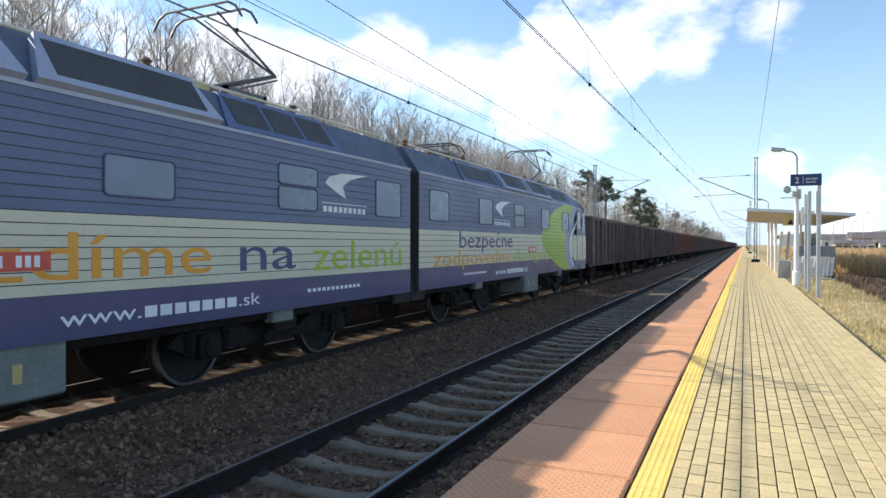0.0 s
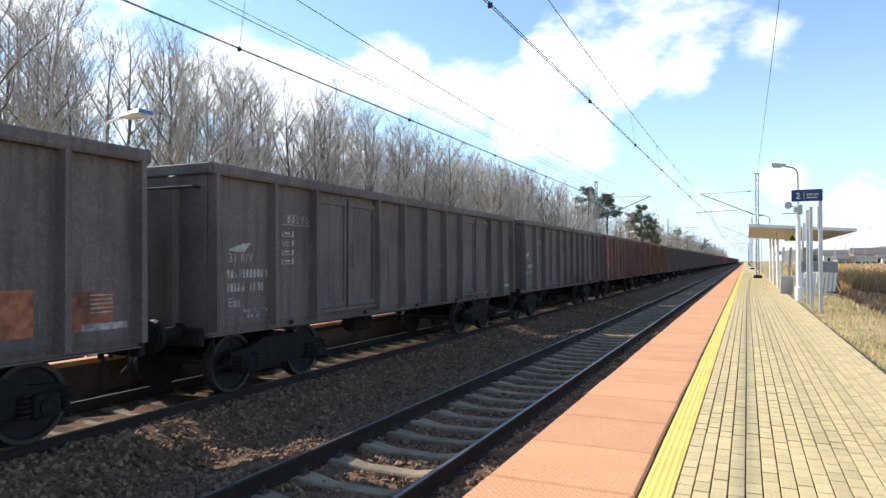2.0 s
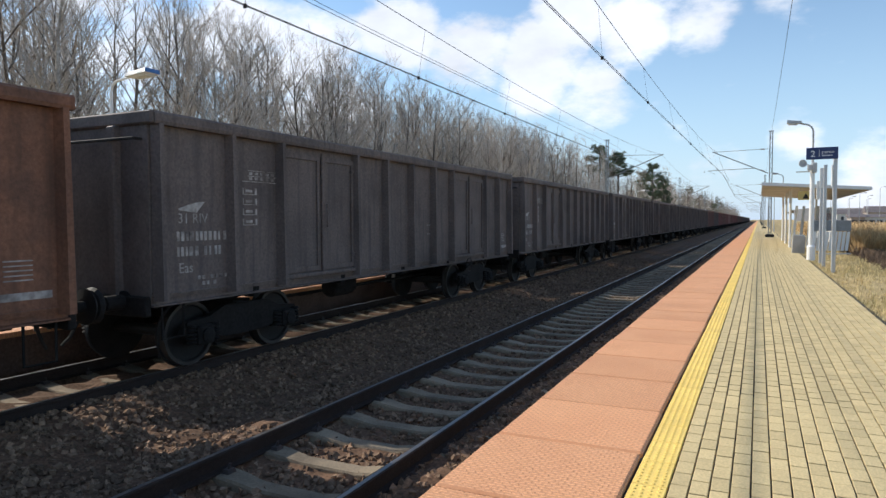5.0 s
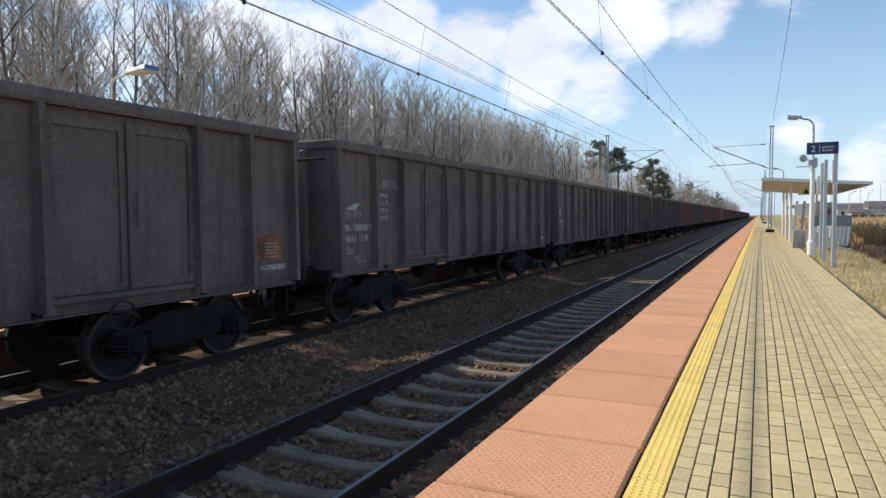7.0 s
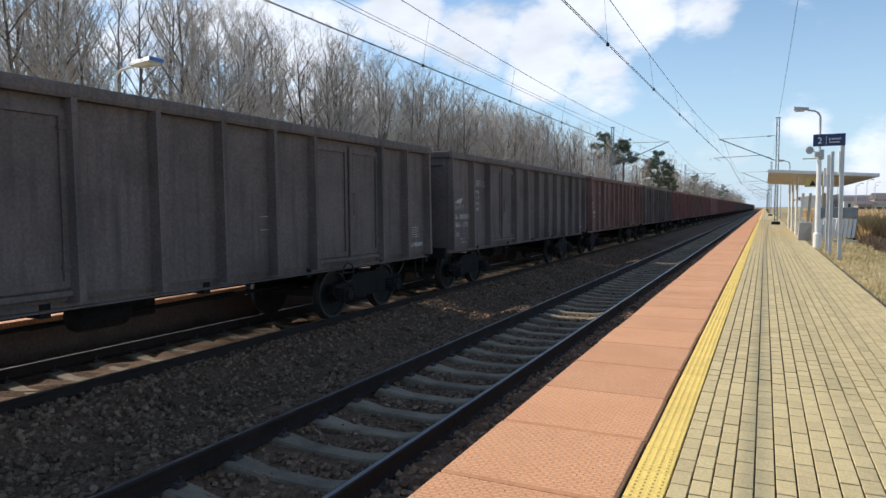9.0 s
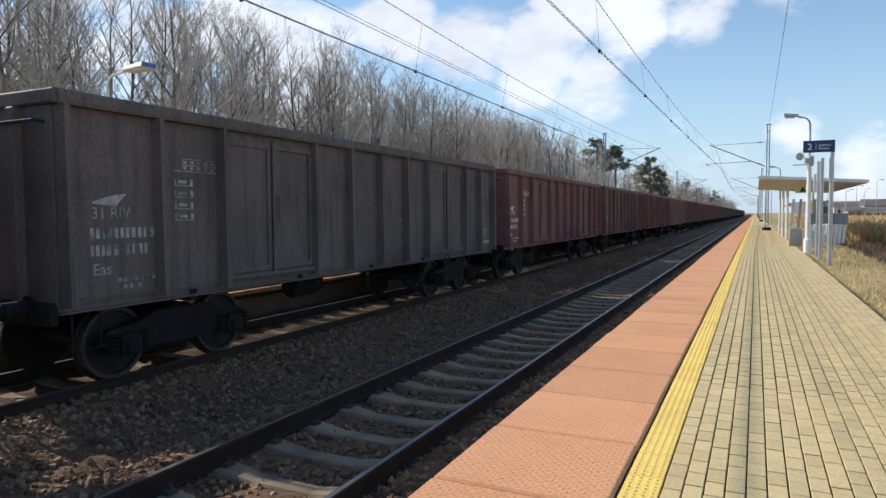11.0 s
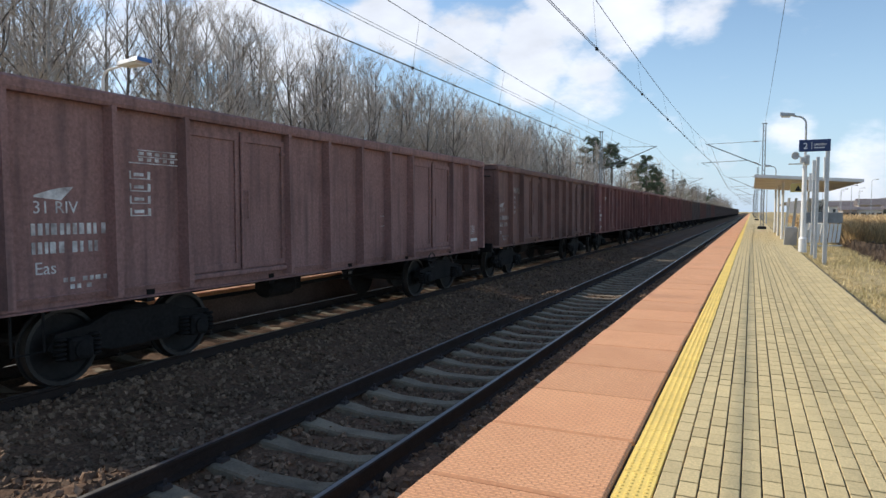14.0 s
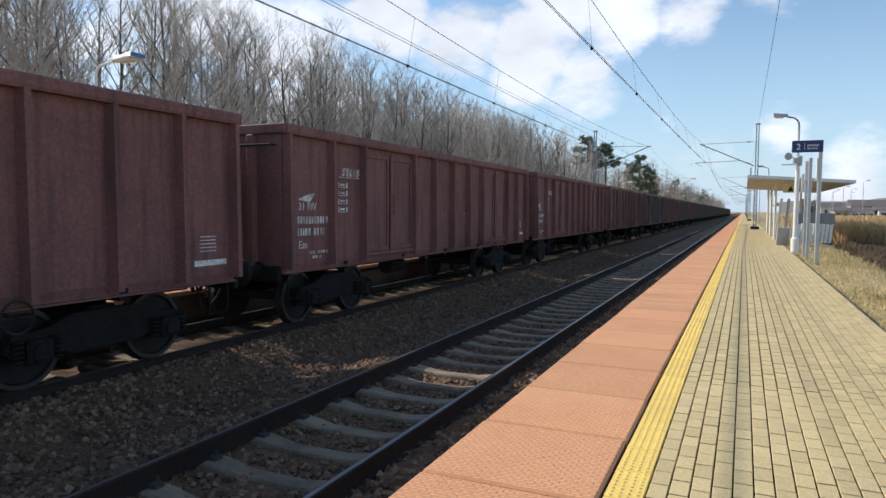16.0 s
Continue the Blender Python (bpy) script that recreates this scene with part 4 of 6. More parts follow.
def loco_section(cab_end, label):
    """One section; the cab is at y = SEC for cab_end 1, at 0 for cab_end 0. Only the flank to the platform carries lettering."""
    top = thing("electric_locomotive_section", label, "locomotive", "locomotive sections")
    zb, zp, zc, zt = 1.0, 1.5, 2.43, 3.68
    y0, y1 = 0.0, SEC
    c0 = 14.75
    yb = c0 if cab_end else SEC           # ribbed body ends, smooth cab begins
    # dark core colour stands in for the shade inside the cladding grooves
    core = Geo()
    core.box(-HW, HW, y0, yb, zb, zt)
    part("body", core, "louvre", top)
    # smooth lower band, then ribbed cladding, board by board, in the livery's bands
    for s in (-1, 1):
        x0, x1 = (HW, HW + 0.013) if s > 0 else (-HW - 0.013, -HW)
        g = Geo()
        g.box(x0, x1, y0, yb, zb, zp - 0.004)
        part("lower_band", g, "loco_purple", top, "purple lower band")
        n = 17
        h = (zt - zp) / n
        for i in range(n):
            za = zp + i * h
            mat = "loco_cream" if za < zc - 0.06 else "loco_blue"
            g = Geo()
            g.box(x0, x1, y0 + 0.01, yb - 0.01, za + 0.005, za + h - 0.007)
            part("cladding_board", g, mat, top)
        w0, w1 = 2.63, 3.32
        if cab_end:
            wins = [(0.55, 1.6, w0, w1), (3.69, 4.69, w0, w1), (6.73, 7.73, w0, 2.96), (6.73, 7.73, 3.03, w1), (9.8, 10.8, w0, w1), (12.75, 13.75, w0, w1)]
        else:
            wins = [(3.2, 4.2, w0, w1), (6.3, 7.3, w0, w1), (9.45, 10.45, w0, 3.08), (12.55, 13.55, w0, 2.96), (12.55, 13.55, 3.03, w1), (15.55, 16.55, w0, w1)]
        for a, b, c, d in wins:
            g = Geo()
            g.prism(rounded(a, b, c, d, 0.06), s * (HW + 0.006), s * (HW + 0.022), "x")
            w = part("window", g, "loco_window", top, "blind grey-blue side window")
            e = Geo()
            o = rounded(a - 0.02, b + 0.02, c - 0.02, d + 0.02, 0.07)
            e.path([(s * (HW + 0.02), p, q) for p, q in o + o[:1]], 0.012, 5)
            part("window_seal", e, "seal", w)
    # sloping roof flanks with louvres, then the roof
    r = Geo()
    r.prism([(-HW, zt), (HW, zt), (HW - 0.42, 4.28), (-HW + 0.42, 4.28)], y0, yb)
    part("roof", r, "loco_roof", top)
    for s in (-1, 1):
        e = Geo()
        e.box(min(s * (HW - .02), s * (HW + .03)), max(s * (HW - .02), s * (HW + .03)), y0, yb, zt - 0.02, zt + 0.03)
        part("gutter", e, "loco_grey", top)
        spans = [(2.64, 5.6, 3), (5.75, 8.4, 1), (8.5, 11.05, 1), (11.2, 14.2, 3)]
        if not cab_end:
            spans = [(SEC - b, SEC - a, n) for a, b, n in spans]
        nx = Vector((s * 0.54, 0, 0.42)).normalized()
        for a, b, n in spans:
            proud = 0.10 if n == 1 else 0.02
            f = Geo()
            p = [Vector((s * HW, a, zt + 0.03)), Vector((s * HW, b, zt + 0.03)), Vector((s * (HW - 0.42), b - 0.22, 4.30)), Vector((s * (HW - 0.42), a + 0.22, 4.30))]
            f.add([q - nx * 0.02 for q in p] + [q + nx * proud for q in p], [(0, 1, 2, 3), (4, 5, 6, 7), (0, 1, 5, 4), (1, 2, 6, 5), (2, 3, 7, 6), (3, 0, 4, 7)])
            box = part("louvre_housing", f, "loco_grey" if n == 1 else "loco_blue", top)
            for k in range(n):
                ya, yc = a + 0.2 + (b - a - 0.4) / n * k + 0.05, a + 0.2 + (b - a - 0.4) / n * (k + 1) - 0.05
                for j in range(7):
                    t0 = 0.14 + j * 0.105
                    q0 = Vector((s * (HW - 0.42 * t0), 0, zt + 0.03 + 0.58 * t0)) + nx * (proud + 0.004)
                    q1 = Vector((s * (HW - 0.42 * (t0 + 0.09)), 0, zt + 0.03 + 0.58 * (t0 + 0.09))) + nx * (proud + 0.02)
                    l = Geo()
                    sh = 0.2 * t0
                    l.add([(q0.x, ya - 0.0, q0.z), (q0.x, yc, q0.z), (q1.x, yc, q1.z), (q1.x, ya, q1.z), (q0.x - nx.x * .01, ya, q0.z - nx.z * .01), (q0.x - nx.x * .01, yc, q0.z - nx.z * .01),
                           (q1.x - nx.x * .03, yc, q1.z - nx.z * .03), (q1.x - nx.x * .03, ya, q1.z - nx.z * .03)], [(0, 1, 2, 3), (7, 6, 5, 4), (0, 1, 5, 4), (1, 2, 6, 5), (2, 3, 7, 6), (3, 0, 4, 7)])
                    part("slat", l, "louvre", box)
    rail = Geo()
    rail.path([(0.9, y0 + 0.5, 4.40), (0.9, yb - 0.5, 4.40)], 0.025)
    for y in range(1, 15, 2):
        rail.tube((0.9, y, 4.28), (0.9, y, 4.40), 0.02, n=5)
    part("roof_rail", rail, "loco_cream", top, "cream roof pipe")
    eq = Geo()
    ym = 8.0
    eq.cbox(-0.7, 0.7, ym - 2.2, ym + 2.2, 4.28, 4.46, 0.05)
    part("roof_hatch", eq, "loco_roof", top)
    for yy, l, h in ((1.2, 0.5, 0.30), (2.6, 0.25, 0.22), (4.9, 0.35, 0.42), (10.9, 0.3, 0.36), (14.2, 0.25, 0.30)):
        ins = Geo()
        ins.cbox(0.25, 0.65, yy - l / 2, yy + l / 2, 4.28, 4.28 + h * 0.5, 0.03)
        for k in range(3):
            ins.ring((0.45, yy, 4.28 + h * 0.5 + k * 0.07), (0, 0, 1), [(0.05, 0), (0.085, 0.03), (0.05, 0.07)], 10)
        part("roof_insulator", ins, "insulator", top)
    bx = Geo()
    yq = 12.0
    bx.cbox(-0.3, 0.3, yq - 0.3, yq + 0.3, 4.28, 4.6, 0.04)
    part("roof_box", bx, "warn", top, "yellowish roof equipment box")
    yr, yl = (13.3, 4.2) if cab_end else (12.9, 4.0)
    pantograph(top, yr, 4.28, True, False)
    pantograph(top, yl, 4.28, False, False)
    # ends
    if cab_end:
        # smooth raked cab
        cab = Geo()
        pr = [(c0, zb), (SEC + 0.02, zb), (SEC + 0.10, 1.5), (SEC + 0.02, 2.42), (SEC - 0.12, 3.30), (SEC - 0.30, 3.72), (SEC - 1.0, 4.05), (c0 + 0.3, 4.26), (c0, 4.28)]
        def wid(z):
            return HW + 0.008 if z < 3.69 else HW - 0.42 * (z - 3.69) / 0.59
        v = [(-wid(z), y, z) for y, z in pr] + [(wid(z), y, z) for y, z in pr]
        n = len(pr)
        cab.add(v, [tuple(range(n)), tuple(range(2 * n - 1, n - 1, -1))] + [(i, (i + 1) % n, n + (i + 1) % n, n + i) for i in range(n)])
        part("cab", cab, "loco_blue", top, "smooth cab shell")
        cr = Geo()
        rim = [(c0 + 0.75, 4.215), (SEC - 1.0, 4.075), (SEC - 0.30, 3.745), (SEC - 0.12, 3.33)]
        cr.add([(q * (wid(z) - 0.02), y, z + dz) for dz in (0.0, 0.02) for y, z in rim for q in (-1, 1)],
               [(2 * k, 2 * k + 1, 2 * k + 3, 2 * k + 2) for k in range(3)] + [(8 + 2 * k, 10 + 2 * k, 11 + 2 * k, 9 + 2 * k) for k in range(3)] +
               [(2 * k + 1, 9 + 2 * k, 11 + 2 * k, 2 * k + 3) for k in range(3)] + [(2 * k, 2 * k + 2, 10 + 2 * k, 8 + 2 * k) for k in range(3)] + [(0, 8, 9, 1), (6, 7, 15, 14)])
        part("cab_brow", cr, "letter_white", top, "white brow over the cab front")
        for s in (1,):
            x0, x1 = s * (HW + 0.009), s * (HW + 0.016)
            g = Geo()
            g.prism([(c0, zb + 0.36), (SEC + 0.03, zb + 0.36), (SEC + 0.09, 1.5), (SEC + 0.015, 2.42), (c0, 2.46)], x0, x1, "x")
            part("cream_panel", g, "loco_cream", top, "cream lower cab panel")
            g = Geo()
            g.prism(rounded(15.28, 16.16, 1.42, 3.62, 0.06), s * (HW + 0.017), s * (HW + 0.021), "x")
            door = part("door", g, "loco_cream", top, "cab door, cream below and blue above")
            u = Geo()
            u.prism(rounded(15.30, 16.14, 2.44, 3.60, 0.05), s * (HW + 0.0215), s * (HW + 0.024), "x")
            part("upper_panel", u, "loco_blue", door)
            w = Geo()
            w.prism(rounded(15.36, 15.86, 2.72, 3.48, 0.05), s * (HW + 0.0245), s * (HW + 0.03), "x")
            part("pane", w, "cab_glass", door, "dark door window")
            hd = Geo()
            for y in (15.24, 16.2):
                hd.path([(s * (HW + 0.03), y, 1.4), (s * (HW + 0.06), y, 1.5), (s * (HW + 0.06), y, 3.4), (s * (HW + 0.03), y, 3.5)], 0.014, 5)
            part("grab_rail", hd, "galv", door)
            hl = Geo()
            hl.cbox(s * HW + 0.02, s * HW + 0.06, 15.85, 16.05, 2.02, 2.06, 0.008)
            part("handle", hl, "galv", door)
            w = Geo()
            w.prism([(16.38, 2.6), (16.76, 2.6), (16.66, 3.34), (16.42, 3.38)], s * (HW + 0.01), s * (HW + 0.02), "x")
            part("cab_window", w, "cab_glass", top, "cab side window reflecting sky")
            st = Geo()
            st.box(s * (HW - 0.25), s * (HW + 0.02), 15.3, 16.1, 1.40, 1.43)
            for k in range(3):
                st.box(s * (HW - 0.12), s * (HW + 0.03), 15.45, 15.95, 0.42 + 0.3 * k, 0.45 + 0.3 * k)
            st.tube((s * HW, 15.45, 0.42), (s * HW, 15.45, 1.2), 0.015, n=5).tube((s * HW, 15.95, 0.42), (s * HW, 15.95, 1.2), 0.015, n=5)
            part("cab_steps", st, "under", top)
            ap = Geo()
            ap.cbox(-HW, HW, 15.2, SEC + 0.05, 0.95, 1.42, 0.03)
            part("apron", ap, "loco_grey", top, "grey cab apron")
            lg = Geo()
            lg.prism([(16.35, 2.02), (16.8, 2.14), (16.5, 2.10), (16.44, 2.02), (16.5, 1.97), (16.42, 1.96)], s * (HW + 0.0165), s * (HW + 0.019), "x")
            part("crescent_emblem", lg, "letter_blue", top)
        # leaf shapes of the livery round the cab
        def cut(pts, z, keep_above):
            out = []
            for (ya, za), (yc, zd) in zip(pts, pts[1:] + pts[:1]):
                ina, inb = (za >= z) == keep_above, (zd >= z) == keep_above
                if ina:
                    out.append((ya, za))
                if ina != inb:
                    t = (z - za) / (zd - za)
                    out.append((ya + (yc - ya) * t, z))
            return out

        def leaf(pts, mat, lift, label, ribbed=True):
            g = Geo()
            h = (zt - zp) / 17
            strips = [(zb, zp - 0.004)] + [(zp + i * h + 0.005, zp + (i + 1) * h - 0.007) for i in range(17)] if ribbed else [(0.0, 9.0)]
            for lo, hi in strips:
                q = cut(cut(pts, lo, True), hi, False)
                if len(q) > 2:
                    g.prism(q, HW + 0.0135 + lift, HW + 0.0165 + lift, "x")
            part("livery_leaf", g, mat, top, label)

        green = [(9.8, 2.24), (9.92, 2.5), (10.3, 2.78), (11.0, 3.12), (11.7, 3.37), (12.3, 3.53), (13.05, 3.65), (13.8, 3.68), (14.7, 3.68), (14.2, 3.45), (13.7, 3.05), (13.32, 2.6), (13.2, 2.17), (13.32, 1.65),
                 (13.6, 1.25), (13.9, 1.02), (13.2, 1.02), (12.3, 1.16), (11.4, 1.42), (10.67, 1.70), (10.1, 1.92)]
        leaf(green, "loco_green", 0.0, "lime green leaf of the livery")
        grey = [(14.7, 3.68), (15.3, 3.66), (14.9, 3.3), (14.4, 2.75), (14.05, 2.3), (14.02, 1.9), (14.2, 1.5), (14.6, 1.15), (14.6, 1.02), (13.9, 1.02), (13.6, 1.25), (13.32, 1.65), (13.2, 2.17), (13.32, 2.6), (13.7, 3.05), (14.2, 3.45)]
        leaf(grey, "loco_grey", 0.001, "grey-blue edge of the livery's leaf")
        band = [(16.85, 3.50), (16.85, 3.44), (15.9, 3.24), (15.1, 2.86), (14.45, 2.43), (14.2, 2.1), (14.22, 1.75), (14.45, 1.4), (14.75, 1.2), (14.7, 1.08), (14.3, 1.35), (14.05, 1.75), (14.03, 2.15), (14.3, 2.55), (15.0, 2.98), (15.8, 3.32)]
        leaf(band, "letter_white", 0.002, "white curve of the livery", False)
    for yy, s in ((y0, -1), (y1, 1)):
        blank = (s < 0) == bool(cab_end)
        if blank:
            g = Geo()
            g.cbox(-1.05, 1.05, min(yy, yy + s * 0.2), max(yy, yy + s * 0.2), 1.2, 3.9, 0.05)
            part("gangway_bellows", g, "black", top, "black rubber gangway bellows")
            d = Geo()
            d.cbox(-1.35, 1.35, min(yy - s * 0.55, yy + s * 0.2), max(yy - s * 0.55, yy + s * 0.2), 0.75, 1.62, 0.04)
            d2 = part("coupling_box", d, "black", top)
        else:
            buffer_pair(top, yy + s * 0.05, s)
    # running gear
    for cy in (4.1, SEC - 4.1):
        for s in (-1, 1):
            f = Geo()
            f.prism([(cy - 2.3, 0.66), (cy - 2.1, 0.82), (cy - 0.9, 0.84), (cy - 0.5, 0.64), (cy + 0.5, 0.64), (cy + 0.9, 0.84), (cy + 2.1, 0.82), (cy + 2.3, 0.66), (cy + 1.9, 0.5), (cy - 1.9, 0.5)], s * 1.08 - 0.06, s * 1.08 + 0.06, "x")
            bf = part("bogie_frame", f, "under", top)
            for q in (-1.6, 1.6):
                a = Geo()
                a.cbox(s * 1.16 - 0.1, s * 1.16 + 0.1, cy + q - 0.2, cy + q + 0.2, 0.42, 0.78, 0.04)
                a.ring((s * 1.26, cy + q, 0.6), (s, 0, 0), [(0.15, 0), (0.15, 0.03), (0.08, 0.05)], 14)
                part("axle_box", a, "under", bf)
                for e in (-0.34, 0.34):
                    c = Geo()
                    for k in range(6):
                        c.ring((s * 1.16, cy + q + e, 0.5 + k * 0.06), (0, 0, 1), [(0.07, 0), (0.085, 0.02), (0.07, 0.04)], 10)
                    part("spring", c, "under", bf)
            dm = Geo()
            dm.tube((s * 1.25, cy - 0.5, 0.55), (s * 1.25, cy + 0.4, 0.98), 0.05, n=8)
            dm.cbox(s * 1.2 - 0.1, s * 1.2 + 0.1, cy - 0.3, cy + 0.3, 0.62, 1.0, 0.03)
            part("damper", dm, "under", bf)
            sp = Geo()
            sp.cbox(s * 1.28 - 0.1, s * 1.28 + 0.08, cy - 0.42, cy + 0.12, 0.80, 1.06, 0.02)
            part("sand_box", sp, "battery_box", bf)
        for q in (-1.6, 1.6):
            wheelset(top, cy + q, 0.61, "tread")
    ub = Geo()
    ub.box(-1.25, 1.25, 0.3, SEC - 0.3, 0.86, 1.08)
    part("underframe", ub, "under", top)
    bb = Geo()
    yb0 = 8.0 if cab_end else SEC - 9.6
    bb.cbox(-1.4, 1.4, yb0, yb0 + 1.6, 0.42, 1.04, 0.03)
    bt = part("battery_box", bb, "battery_box", top, "grey-green battery box with yellow labels")
    for k in (0.4, 1.0):
        q = Geo()
        q.box(1.4, 1.404, yb0 + k, yb0 + k + 0.1, 0.62, 0.82)
        part("warning_label", q, "warn", bt)
    # lettering of the flank
    if cab_end:
        side_text("bezpecne", 0.62, "letter_blue", 2.3, 1.96, 4.25, top, "dark blue slogan lettering")
        g = Geo()
        g.prism([(5.08, 2.42), (5.16, 2.42), (5.24, 2.36), (5.32, 2.42), (5.40, 2.42), (5.27, 2.32), (5.21, 2.32)], HW + 0.0155, HW + 0.0185, "x")
        part("caron", g, "letter_blue", top)
        side_text("zodpovedne", 0.52, "letter_orange", 0.75, 1.52, 5.6, top, "orange slogan lettering")
        side_text("ekologicky", 0.52, "letter_green", 6.6, 1.52, 4.3, top, "green slogan lettering")
        ym, em, plate = 4.97, 4.97, 8.29
    else:
        side_text("jazdíme", 0.76, "letter_orange", 7.1, 1.66, 4.0, top, "orange slogan lettering")
        side_text("na", 0.76, "letter_blue", 11.67, 1.66, 1.3, top, "dark blue slogan lettering")
        side_text("zelenú", 0.76, "letter_green", 13.45, 1.60, 3.15, top, "green slogan lettering")
        ym, em, plate = 8.9, 13.8, 7.95
    side_text("www.", 0.26, "letter_white", ym, 1.15, 1.05, top, "white lettering on the lower band")
    side_text(".sk", 0.26, "letter_white", ym + 2.75, 1.15, 0.45, top, "white lettering on the lower band")
    for k in range(7):
        g = Geo()
        g.box(HW + 0.0135, HW + 0.0165, ym + 1.1 + k * 0.235, ym + 1.1 + k * 0.235 + 0.185, 1.15, 1.29)
        part("name_bar", g, "letter_white", top)
    g = Geo()
    pr = [(em, 3.12), (em + 0.12, 3.24), (em + 0.5, 3.33), (em + 1.4, 3.37), (em + 0.8, 3.24), (em + 0.55, 3.10), (em + 0.66, 2.88), (em + 0.35, 2.98)]
    g.prism(pr, HW + 0.0135, HW + 0.017, "x")
    part("crescent_emblem", g, "letter_white", top, "white crescent emblem")
    g = Geo()
    g.box(HW + 0.0135, HW + 0.0165, em - 0.1, em + 1.4, 2.77, 2.785)
    for k in range(9):
        g.box(HW + 0.0135, HW + 0.0165, em - 0.06 + k * 0.16, em + 0.05 + k * 0.16, 2.62, 2.72)
    tagged(part("name_bars", g, "letter_white", top, "white company lettering"), kind="stuff")
    g = Geo()
    g.box(HW + 0.014, HW + 0.02, plate, plate + 0.85, 1.77, 1.97)
    pl = part("number_plate", g, "plate_red", top, "red number plate with pale digits")
    q = Geo()
    for k in range(7):
        if k != 3:
            q.box(HW + 0.0202, HW + 0.0215, plate + 0.1 + k * 0.095, plate + 0.16 + k * 0.095, 1.81, 1.93)
    tagged(part("digit_bars", q, "letter_white", pl), kind="stuff")
    g = Geo()
    yy = 13.3 if not cab_end else 2.6
    for k in range(12):
        g.box(HW + 0.0135, HW + 0.016, yy + k * 0.14, yy + k * 0.14 + 0.09, 1.24, 1.30)
    tagged(part("code_bars", g, "letter_white", top, "small white codes"), kind="stuff")
    return top


TRAIN.append((loco_section(1, "blue and cream electric locomotive section with a lime green cab end"), -0.95 - SEC))
TRAIN.append((loco_section(0, "blue and cream ribbed electric locomotive section with raised pantograph"), -0.95 - 2 * SEC - 0.42))


# ---- overhead line ----
def mast(x, y, side, name="catenary_mast"):
    """Lattice mast with cantilever; side: +1 reaches towards +x, -1 towards -x."""
    top = thing(name, "grey steel lattice catenary mast on a black-footed pedestal", "mast", "catenary masts", at=(x, y, 0))
    b = 0.45
    p = Geo()
    p.cbox(-0.34, 0.34, -0.34, 0.34, b - 0.4, b + 0.32, 0.05)
    part("pedestal", p, "black", top, "black painted footing")
    H = 9.45
    for sx in (-1, 1):
        l = Geo()
        l.prism([(sx * 0.10 - 0.035, -0.05), (sx * 0.10 + 0.035, -0.05), (sx * 0.10 + 0.035, 0.05), (sx * 0.10 - 0.035, 0.05)], b, H, "z")
        part("chord", l, "mast", top)
    z, k = b + 0.25, 1
    while z < H - 0.5:
        g = Geo()
        g.tube((-0.10 * k, 0.03, z), (0.10 * k, 0.03, z + 0.42), 0.018, n=5)
        part("lacing", g, "mast", top)
        z, k = z + 0.42, -k
    c = Geo()
    c.box(-0.2, 0.2, -0.08, 0.08, H, H + 0.08)
    part("mast_cap", c, "mast", top)
    track_x = (NEAR if side < 0 else FAR) - x
    a = Geo()
    a.tube((side * 0.2, 0, 5.95), (track_x + side * 0.25, 0, 7.95), 0.04, 0.04, 8)
    part("cantilever_tube", a, "mast", top)
    t = Geo()
    t.tube((side * 0.2, 0, 8.02), (track_x + side * 0.2, 0, 7.92), 0.02, n=6)
    part("top_tie", t, "mast", top)
    r = Geo()
    r.tube((side * 1.2, 0, 6.42), (track_x + side * 0.6, 0, 6.3), 0.025, n=6)
    r.tube((track_x + side * 0.6, 0, 6.3), (track_x, 0, 5.98), 0.014, n=5)
    r.tube((track_x + side * 0.9, 0, 6.3), (track_x + side * 0.9, 0, 6.1), 0.014, n=5)
    part("registration_arm", r, "mast", top)
    for q, z in ((side * 0.45, 6.1), (side * 0.5, 8.0)):
        i = Geo()
        for n in range(5):
            i.ring((q + side * n * 0.06, 0, z + (n * 0.03 if z < 7 else 0)), (side, 0, 0.3 if z < 7 else 0), [(0.03, 0), (0.07, 0.03), (0.03, 0.06)], 8)
        part("insulator", i, "insulator", top)
    return top


MASTS = [-4.0, 62.5, 125.0, 187.0, 249.0, 311.0, 373.0, 435.0]
for y in MASTS:
    mast(0.86, y, -1)
    mast(-12.9, y, 1)


